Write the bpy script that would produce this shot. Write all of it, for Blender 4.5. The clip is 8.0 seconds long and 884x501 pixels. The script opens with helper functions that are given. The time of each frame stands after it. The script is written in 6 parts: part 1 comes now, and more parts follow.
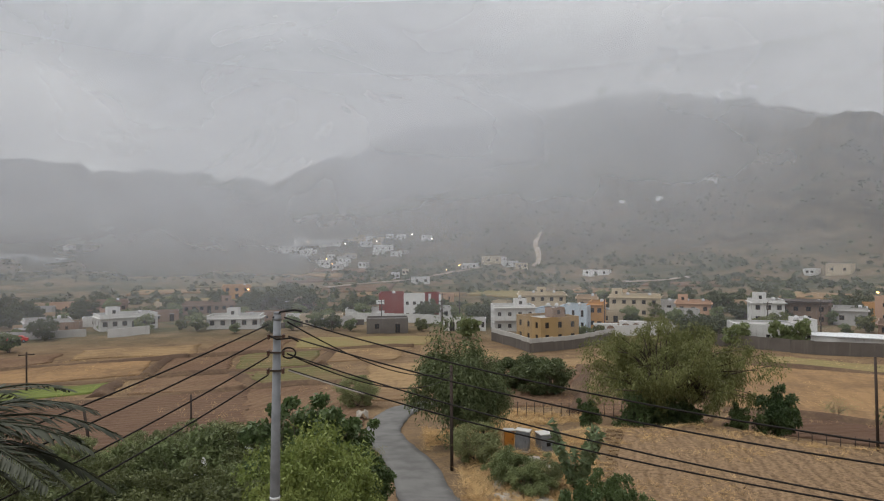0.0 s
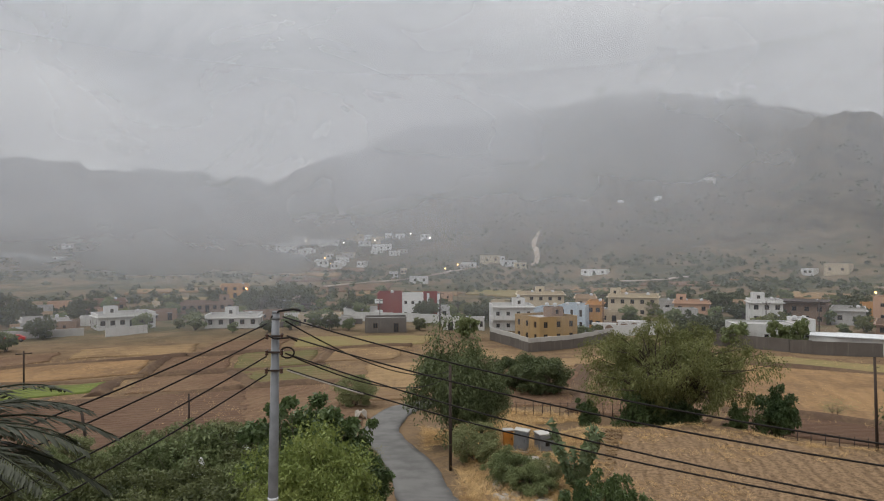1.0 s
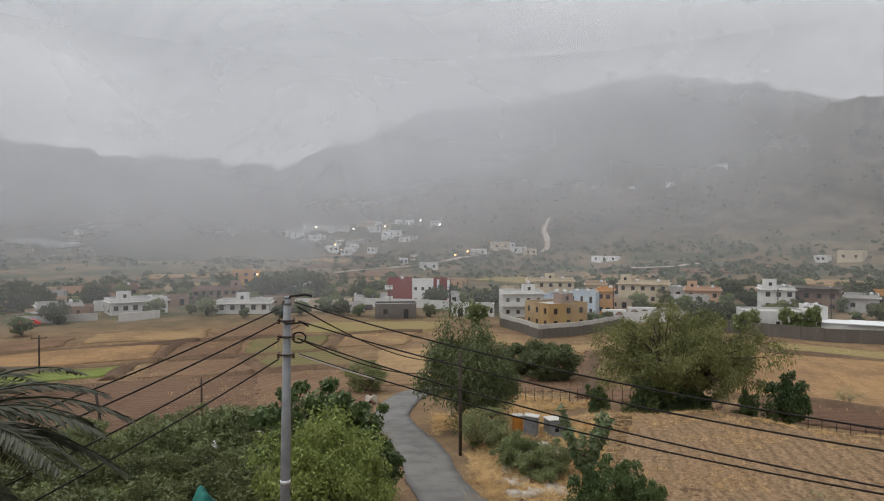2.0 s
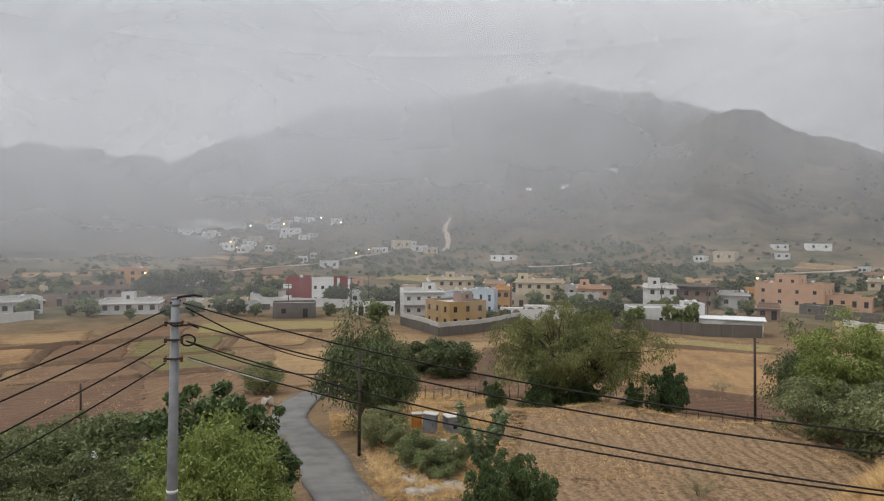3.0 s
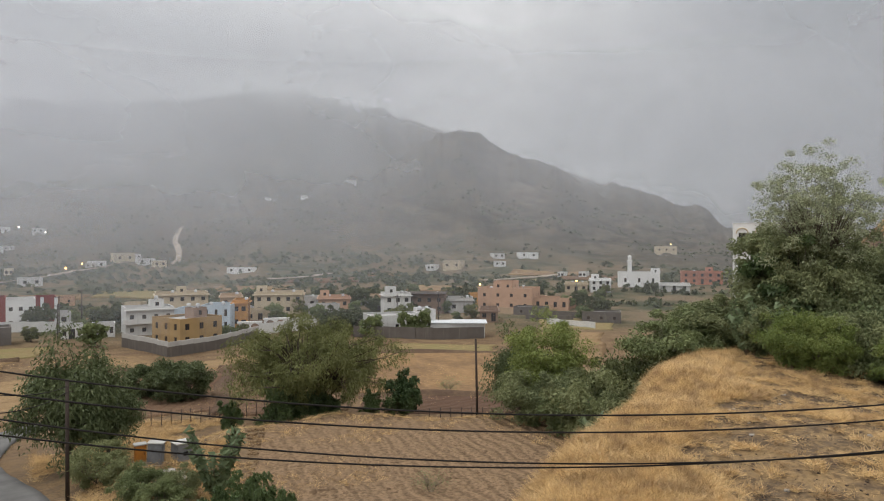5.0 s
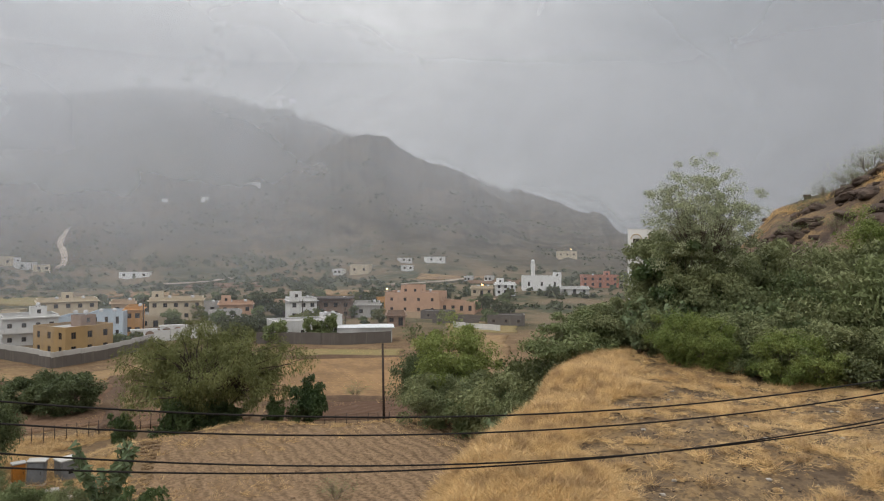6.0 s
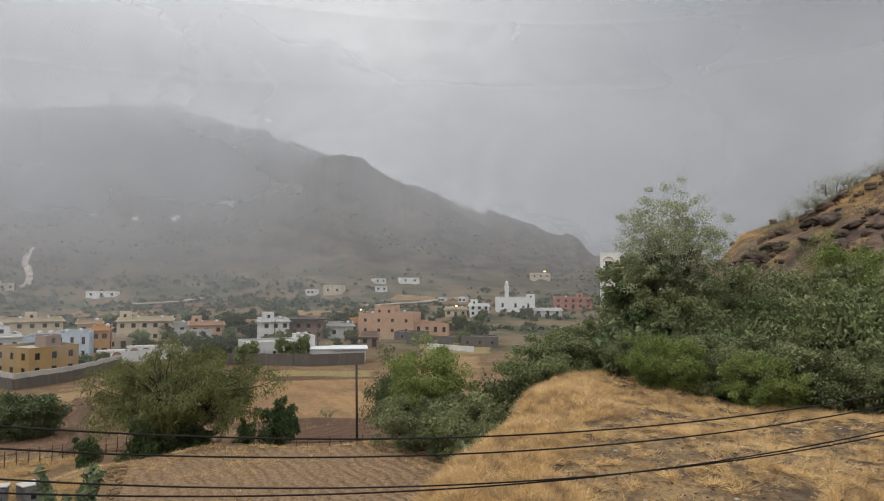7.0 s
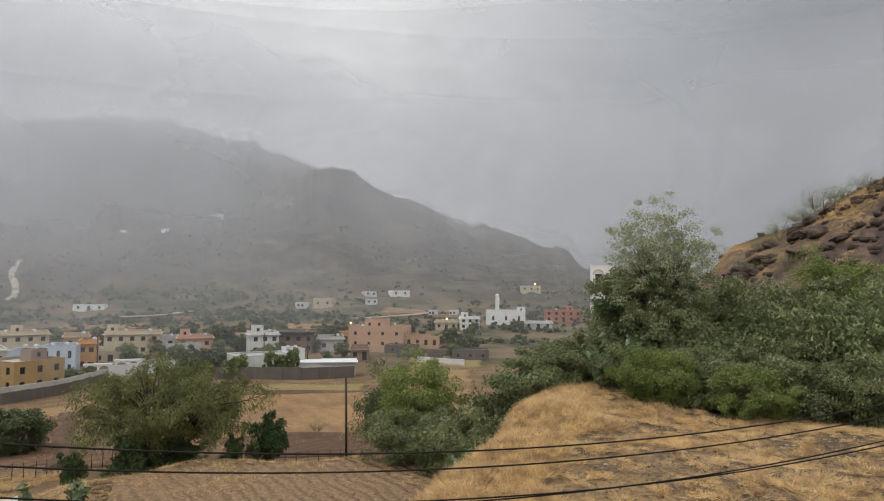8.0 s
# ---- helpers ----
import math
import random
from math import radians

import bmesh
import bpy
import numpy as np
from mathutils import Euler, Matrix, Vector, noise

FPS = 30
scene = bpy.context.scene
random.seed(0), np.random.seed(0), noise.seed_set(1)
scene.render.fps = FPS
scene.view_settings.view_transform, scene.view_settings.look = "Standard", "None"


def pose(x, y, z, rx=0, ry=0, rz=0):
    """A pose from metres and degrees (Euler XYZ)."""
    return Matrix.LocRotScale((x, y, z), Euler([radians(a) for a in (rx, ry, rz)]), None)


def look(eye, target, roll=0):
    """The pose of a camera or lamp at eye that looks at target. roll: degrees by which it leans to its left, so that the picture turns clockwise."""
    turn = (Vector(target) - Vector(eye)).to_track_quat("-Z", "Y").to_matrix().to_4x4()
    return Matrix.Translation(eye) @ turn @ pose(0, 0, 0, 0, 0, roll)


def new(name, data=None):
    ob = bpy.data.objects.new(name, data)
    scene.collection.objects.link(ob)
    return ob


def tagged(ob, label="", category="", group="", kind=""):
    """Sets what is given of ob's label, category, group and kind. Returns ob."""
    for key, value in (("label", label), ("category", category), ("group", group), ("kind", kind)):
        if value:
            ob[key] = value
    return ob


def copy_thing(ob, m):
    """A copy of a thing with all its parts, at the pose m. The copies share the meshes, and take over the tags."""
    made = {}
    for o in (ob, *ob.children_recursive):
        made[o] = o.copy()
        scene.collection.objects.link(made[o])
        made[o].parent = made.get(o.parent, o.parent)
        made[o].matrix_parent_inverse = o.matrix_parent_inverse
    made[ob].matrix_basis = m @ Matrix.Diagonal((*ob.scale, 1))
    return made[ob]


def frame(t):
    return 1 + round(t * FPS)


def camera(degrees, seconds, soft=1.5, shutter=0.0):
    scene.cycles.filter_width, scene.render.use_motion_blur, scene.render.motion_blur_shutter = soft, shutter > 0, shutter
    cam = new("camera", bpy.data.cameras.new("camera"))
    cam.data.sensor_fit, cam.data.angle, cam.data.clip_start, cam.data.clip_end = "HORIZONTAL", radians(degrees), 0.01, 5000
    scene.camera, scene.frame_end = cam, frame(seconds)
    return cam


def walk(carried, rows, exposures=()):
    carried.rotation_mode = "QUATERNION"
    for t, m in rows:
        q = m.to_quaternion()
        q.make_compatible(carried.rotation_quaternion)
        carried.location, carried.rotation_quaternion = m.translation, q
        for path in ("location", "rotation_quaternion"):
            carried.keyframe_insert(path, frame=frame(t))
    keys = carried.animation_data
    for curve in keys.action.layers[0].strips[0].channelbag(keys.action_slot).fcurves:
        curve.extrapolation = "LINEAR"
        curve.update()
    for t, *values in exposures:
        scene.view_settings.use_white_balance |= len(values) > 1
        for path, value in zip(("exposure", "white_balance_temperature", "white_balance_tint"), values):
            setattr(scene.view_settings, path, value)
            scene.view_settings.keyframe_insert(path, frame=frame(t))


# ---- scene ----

# ---- camera and walk ----
cam = camera(68.0, 8.0, soft=1.1)
PATH = [
    (0, pose(-0.000, 0.000, 20.000, 90.236, 0.329, -0.000)),
    (0.5, pose(-0.034, 0.100, 19.981, 90.341, 0.167, -0.212)),
    (1.0, pose(-0.038, 0.132, 19.992, 90.182, 0.242, -0.141)),
    (2.3, pose(-0.061, 0.117, 19.978, 88.853, 0.130, 0.845)),
    (2.5, pose(-0.032, 0.119, 19.985, 88.863, 0.026, -0.301)),
    (2.9, pose(0.004, 0.132, 20.007, 88.797, -0.285, -5.995)),
    (3.2, pose(0.050, 0.103, 20.019, 89.214, -0.488, -11.857)),
    (3.5, pose(0.114, 0.066, 20.032, 89.534, -0.428, -17.350)),
    (3.8, pose(0.118, 0.014, 20.057, 89.750, -0.313, -20.744)),
    (4.0, pose(0.136, -0.021, 20.081, 89.888, -0.197, -23.239)),
    (4.2, pose(0.216, -0.050, 20.132, 90.012, -0.064, -25.297)),
    (5.3, pose(0.195, -0.084, 20.040, 89.887, 0.027, -32.460)),
    (5.5, pose(0.213, -0.099, 20.030, 89.962, 0.024, -34.403)),
    (6.0, pose(0.174, -0.157, 20.069, 90.273, -0.110, -38.316)),
    (6.5, pose(0.031, -0.250, 20.102, 91.215, -0.312, -39.942)),
    (7.0, pose(-0.027, -0.317, 20.111, 92.117, -0.473, -40.578)),
    (7.5, pose(0.016, -0.308, 20.141, 92.792, -0.481, -41.025)),
    (8.0, pose(0.028, -0.300, 20.111, 93.242, -0.456, -41.399)),
]
walk(cam, PATH, [(0.0, -0.04), (1.2, -0.04), (2.5, 0.1), (3.5, 0.12), (5.5, 0.04), (8.0, 0.02)])

# ---- world and light: a thick overcast with a soft, high sun ----
world = bpy.data.worlds.new("overcast")
scene.world = world
world.use_nodes = True
wt = world.node_tree
wn, wl = wt.nodes, wt.links


def wnode(kind, **sets):
    n = wn.new(kind)
    for key, value in sets.items():
        n.inputs[key].default_value = value
    return n


def wmath(op, a, b=None, c=None):
    n = wn.new("ShaderNodeMath")
    n.operation = op
    for i, v in enumerate((a, b, c)):
        if v is None:
            continue
        if isinstance(v, (int, float)):
            n.inputs[i].default_value = v
        else:
            wl.new(v, n.inputs[i])
    return n.outputs[0]


SKY_LEVEL = 0.93
coord = wn.new("ShaderNodeTexCoord")
split = wn.new("ShaderNodeSeparateXYZ")
wl.new(coord.outputs["Generated"], split.inputs[0])
up = wmath("MAXIMUM", split.outputs[2], 0.0)
# overcast sky: the zenith is about twice as bright as the rim
grade = wmath("MULTIPLY_ADD", up, 1.25, 0.58)
# cloud base seen as a flat deck
flat = wmath("ADD", up, 0.16)
cx = wmath("DIVIDE", split.outputs[0], flat)
cy = wmath("DIVIDE", split.outputs[1], flat)
deck = wn.new("ShaderNodeCombineXYZ")
wl.new(cx, deck.inputs[0])
wl.new(cy, deck.inputs[1])
big = wnode("ShaderNodeTexNoise", Scale=0.55, Detail=3.0, Roughness=0.5, Distortion=0.4)
fine = wnode("ShaderNodeTexNoise", Scale=1.5, Detail=3.0, Roughness=0.45, Distortion=0.8)
for n in (big, fine):
    wl.new(deck.outputs[0], n.inputs["Vector"])
c1 = wmath("MULTIPLY_ADD", big.outputs[0], 1.05, 0.48)
c2 = wmath("MULTIPLY_ADD", fine.outputs[0], 0.38, 0.81)
cloud = wmath("MULTIPLY", wmath("MULTIPLY", c1, c2), grade)
# the storm stands in the east
storm = wn.new("ShaderNodeMapRange")
storm.interpolation_type = "SMOOTHSTEP"
for i, v in ((1, 0.52), (2, 0.95), (3, 1.0), (4, 0.2)):
    storm.inputs[i].default_value = v
wl.new(split.outputs[0], storm.inputs[0])
cloud = wmath("MULTIPLY", cloud, storm.outputs[0])
# thinner cloud in the west
thin = wn.new("ShaderNodeMapRange")
thin.interpolation_type = "SMOOTHSTEP"
for i, v in ((1, -0.6), (2, 0.0), (3, 1.4), (4, 1.0)):
    thin.inputs[i].default_value = v
wl.new(split.outputs[0], thin.inputs[0])
cloud = wmath("MULTIPLY", cloud, thin.outputs[0])
tint = wn.new("ShaderNodeMix")
tint.data_type = "RGBA"
tint.inputs[6].default_value = (0.925, 0.96, 1.025, 1)
tint.inputs[7].default_value = (1.0, 0.995, 0.985, 1)
tone = wmath("MULTIPLY", cloud, 1.1)
tone.node.use_clamp = True
wl.new(tone, tint.inputs[0])
shade = wn.new("ShaderNodeVectorMath")
shade.operation = "SCALE"
wl.new(tint.outputs[2], shade.inputs[0])
wl.new(cloud, shade.inputs[3])
sky = wn.new("ShaderNodeTexSky")
sky.sky_type = "NISHITA"
sky.sun_disc = False
sky.sun_elevation = radians(58)
sky.sun_rotation = radians(-40)
over = wn.new("ShaderNodeBackground")
wl.new(shade.outputs[0], over.inputs[0])
over.inputs[1].default_value = SKY_LEVEL
clear = wn.new("ShaderNodeBackground")
wl.new(sky.outputs[0], clear.inputs[0])
clear.inputs[1].default_value = 0.05
blend = wn.new("ShaderNodeMixShader")
blend.inputs[0].default_value = 0.96
wl.new(clear.outputs[0], blend.inputs[1])
wl.new(over.outputs[0], blend.inputs[2])
wl.new(blend.outputs[0], wn["World Output"].inputs[0])

sun = new("sun", bpy.data.lights.new("sun", "SUN"))
sun.data.energy, sun.data.angle, sun.data.color = 0.85, radians(25), (1.0, 0.96, 0.9)
sun.matrix_world = look((0, 0, 0), (0.34, -0.41, -0.85))

# ---- materials ----


class Nodes:
    """Short-hand for building one material's nodes."""

    def __init__(self, name):
        self.mat = bpy.data.materials.new(name)
        self.mat.use_nodes = True
        self.nodes, self.links = self.mat.node_tree.nodes, self.mat.node_tree.links
        self.bsdf = self.nodes["Principled BSDF"]
        self.out = self.nodes["Material Output"]

    def put(self, value, socket):
        if isinstance(value, (int, float)):
            socket.default_value = value
        elif isinstance(value, (tuple, list)):
            socket.default_value = (*value, 1) if len(value) == 3 and socket.type == "RGBA" else value
        else:
            self.links.new(value, socket)

    def coords(self, kind="Object"):
        return self.nodes.new("ShaderNodeTexCoord").outputs[kind]

    def noise(self, vec, scale, detail=4.0, rough=0.55, distort=0.0):
        n = self.nodes.new("ShaderNodeTexNoise")
        self.links.new(vec, n.inputs["Vector"])
        n.inputs["Scale"].default_value, n.inputs["Detail"].default_value = scale, detail
        n.inputs["Roughness"].default_value, n.inputs["Distortion"].default_value = rough, distort
        return n.outputs[0]

    def math(self, op, a, b=0.0, c=0.0):
        n = self.nodes.new("ShaderNodeMath")
        n.operation = op
        for i, v in enumerate((a, b, c)):
            self.put(v, n.inputs[i])
        return n.outputs[0]

    def ramp(self, value, low, high, a=0.0, b=1.0):
        n = self.nodes.new("ShaderNodeMapRange")
        n.interpolation_type = "SMOOTHSTEP"
        for i, v in enumerate((value, low, high, a, b)):
            self.put(v, n.inputs[i])
        return n.outputs[0]

    def mix(self, fac, a, b):
        n = self.nodes.new("ShaderNodeMix")
        n.data_type = "RGBA"
        self.put(fac, n.inputs[0])
        self.put(a, n.inputs[6])
        self.put(b, n.inputs[7])
        return n.outputs[2]

    def bump(self, height, strength, distance):
        n = self.nodes.new("ShaderNodeBump")
        self.put(strength, n.inputs["Strength"])
        self.put(distance, n.inputs["Distance"])
        self.links.new(height, n.inputs["Height"])
        self.links.new(n.outputs[0], self.bsdf.inputs["Normal"])

    def attribute(self, name):
        n = self.nodes.new("ShaderNodeAttribute")
        n.attribute_name = name
        return n.outputs["Fac"]

    def place(self):
        return self.nodes.new("ShaderNodeNewGeometry").outputs["Position"]

    def island(self):
        return self.nodes.new("ShaderNodeNewGeometry").outputs["Random Per Island"]

    def any_object(self):
        return self.nodes.new("ShaderNodeObjectInfo").outputs["Random"]

    def finish(self, color, rough=0.8, metal=0.0, spec=0.3):
        self.put(color, self.bsdf.inputs["Base Color"])
        self.put(rough, self.bsdf.inputs["Roughness"])
        self.put(metal, self.bsdf.inputs["Metallic"])
        self.put(spec, self.bsdf.inputs["Specular IOR Level"])
        return self.mat


def scaled(c, k):
    return tuple(min(1.0, v * k) for v in c)


def plaster(name, color, dirt=0.35):
    """Painted render: faint blotches, and rain streaks down the wall."""
    n = Nodes(name)
    p = n.place()
    blotch = n.noise(p, 0.5, 5)
    streak = n.nodes.new("ShaderNodeMapping")
    n.links.new(p, streak.inputs[0])
    streak.inputs["Scale"].default_value = (1.6, 1.6, 0.12)
    run = n.noise(streak.outputs[0], 1.0, 4)
    c = n.mix(n.ramp(blotch, 0.35, 0.75), color, scaled(color, 0.86))
    c = n.mix(n.math("MULTIPLY", n.ramp(run, 0.52, 0.8), dirt), c, (0.22, 0.2, 0.17))
    n.bump(n.noise(p, 9, 3), 0.25, 0.02)
    return n.finish(c, 0.85)


def plain(name, color, rough=0.6, metal=0.0, vary=0.2, scale=3.0):
    n = Nodes(name)
    k = n.noise(n.place(), scale, 4)
    c = n.mix(n.ramp(k, 0.35, 0.7), color, scaled(color, 1 - vary))
    return n.finish(c, rough, metal)


def leaf(name, color, dark, yellow=None, gloss=0.55):
    """Foliage: each leaf or sprig takes its own green; light comes through a little."""
    n = Nodes(name)
    c = n.mix(n.island(), color, dark)
    patch = n.ramp(n.noise(n.place(), 0.55, 3), 0.4, 0.65)
    c = n.mix(n.math("MULTIPLY", patch, 0.5), c, yellow or scaled(color, 1.3))
    c = n.mix(n.math("MULTIPLY", n.any_object(), 0.5), c, scaled(yellow or color, 1.15))
    n.finish(c, gloss, 0, 0.25)
    n.bsdf.inputs["Subsurface Weight"].default_value = 0
    t = n.nodes.new("ShaderNodeBsdfTranslucent")
    n.links.new(c, t.inputs[0])
    m = n.nodes.new("ShaderNodeMixShader")
    m.inputs[0].default_value = 0.25
    n.links.new(n.bsdf.outputs[0], m.inputs[1])
    n.links.new(t.outputs[0], m.inputs[2])
    n.links.new(m.outputs[0], n.out.inputs[0])
    return n.mat


def bark(name, color):
    n = Nodes(name)
    p = n.coords()
    k = n.noise(p, 6, 6)
    c = n.mix(k, scaled(color, 0.55), scaled(color, 1.3))
    n.bump(n.noise(p, 14, 5), 0.6, 0.05)
    return n.finish(c, 0.9)


def field_soil(name, color, other, rows=0.0, turn=0.0, lines=0.5, spots=0.0):
    """Farm ground: clods, patches of stubble, and plough lines where rows is their spacing in metres."""
    n = Nodes(name)
    p = n.place()
    patch = n.noise(p, 0.09, 6, 0.65)
    clod = n.noise(p, 1.6, 6, 0.7)
    k = n.math("ADD", n.math("MULTIPLY", patch, 0.6), n.math("MULTIPLY", clod, 0.4))
    c = n.mix(n.ramp(k, 0.44, 0.57), scaled(color, 1.12), other)
    c = n.mix(n.math("MULTIPLY", n.ramp(n.noise(p, 5, 4, 0.7), 0.5, 0.75), 0.5), c, scaled(color, 0.55))
    height = clod
    if spots:
        # spots: hollows between clods coloured darker, shadow painted into the soil
        spot = n.ramp(n.noise(p, 4.2, 4, 0.65), 0.42, 0.6)
        c = n.mix(n.math("MULTIPLY", spot, spots), scaled(color, 1.55), scaled(color, 0.5))
        height = n.math("SUBTRACT", clod, spot)
    if rows:
        turned = n.nodes.new("ShaderNodeMapping")
        n.links.new(p, turned.inputs[0])
        turned.inputs["Rotation"].default_value = (0, 0, radians(turn))
        w = n.nodes.new("ShaderNodeTexWave")
        n.links.new(turned.outputs[0], w.inputs["Vector"])
        w.inputs["Scale"].default_value = 0.314 / rows
        w.inputs["Distortion"].default_value, w.inputs["Detail"].default_value = 5.0, 4
        w.inputs["Detail Scale"].default_value = 1.2
        c = n.mix(n.math("MULTIPLY", w.outputs["Fac"], lines), c, scaled(color, 0.62))
        height = n.math("ADD", clod, w.outputs["Fac"])
    n.bump(height, 0.8, 0.25)
    return n.finish(c, 0.95, 0, 0.1)


def ground_material():
    """Bare brown earth, dry straw grass, valley scrub and mountain scrub, told apart by the land's own zones."""
    n = Nodes("ground_earth")
    p = n.place()
    big, mid, small = n.noise(p, 0.02, 6, 0.6), n.noise(p, 0.25, 6, 0.62), n.noise(p, 2.2, 6, 0.7)
    k = n.math("ADD", n.math("MULTIPLY", mid, 0.5), n.math("MULTIPLY", small, 0.5))
    earth = n.mix(n.ramp(k, 0.4, 0.62), (0.115, 0.075, 0.046), (0.2, 0.138, 0.08))
    straw = n.mix(n.ramp(k, 0.42, 0.6), (0.26, 0.175, 0.088), (0.13, 0.095, 0.062))
    stony = n.mix(n.ramp(small, 0.35, 0.7), (0.075, 0.055, 0.04), (0.12, 0.088, 0.06))
    straw = n.mix(n.ramp(n.noise(p, 0.5, 6, 0.7), 0.4, 0.6, 0.1, 0.9), straw, stony)
    valley = n.mix(n.ramp(n.noise(p, 0.045, 7, 0.66), 0.42, 0.6), (0.14, 0.105, 0.066), (0.05, 0.055, 0.03))
    slope = n.mix(n.ramp(n.noise(p, 0.03, 9, 0.75), 0.4, 0.66), (0.036, 0.034, 0.024), (0.1, 0.082, 0.06))
    slope = n.mix(n.ramp(big, 0.5, 0.72, 0, 0.6), slope, (0.125, 0.092, 0.066))
    rock = n.mix(n.ramp(n.noise(p, 0.6, 7, 0.7), 0.42, 0.66), (0.06, 0.044, 0.038), (0.15, 0.105, 0.078))
    straw = n.mix(n.math("MULTIPLY", n.ramp(n.noise(p, 5.5, 4, 0.65), 0.48, 0.6), 0.55), straw, (0.055, 0.038, 0.027))
    c = n.mix(n.attribute("straw"), earth, straw)
    c = n.mix(n.attribute("valley"), c, valley)
    c = n.mix(n.attribute("mountain"), c, slope)
    rocky = n.math("MULTIPLY", n.attribute("rock"), n.ramp(n.noise(p, 0.16, 5, 0.6), 0.42, 0.54))
    c = n.mix(rocky, c, rock)
    n.bump(k, 0.9, 0.3)
    return n.finish(c, 0.95, 0, 0.1)


def dry_grass_material():
    """Dry grass: golden tufts beside brown, older ones."""
    n = Nodes("dry_straw_grass")
    p = n.place()
    c = n.mix(n.island(), (0.7, 0.49, 0.235), (0.47, 0.315, 0.148))
    c = n.mix(n.ramp(n.noise(p, 1.3, 4, 0.6), 0.42, 0.62, 0.0, 0.85), c, (0.27, 0.175, 0.095))
    c = n.mix(n.ramp(n.noise(p, 0.25, 3), 0.45, 0.65, 0.0, 0.4), c, (0.72, 0.53, 0.29))
    n.finish(c, 0.8, 0, 0.15)
    return n.mat


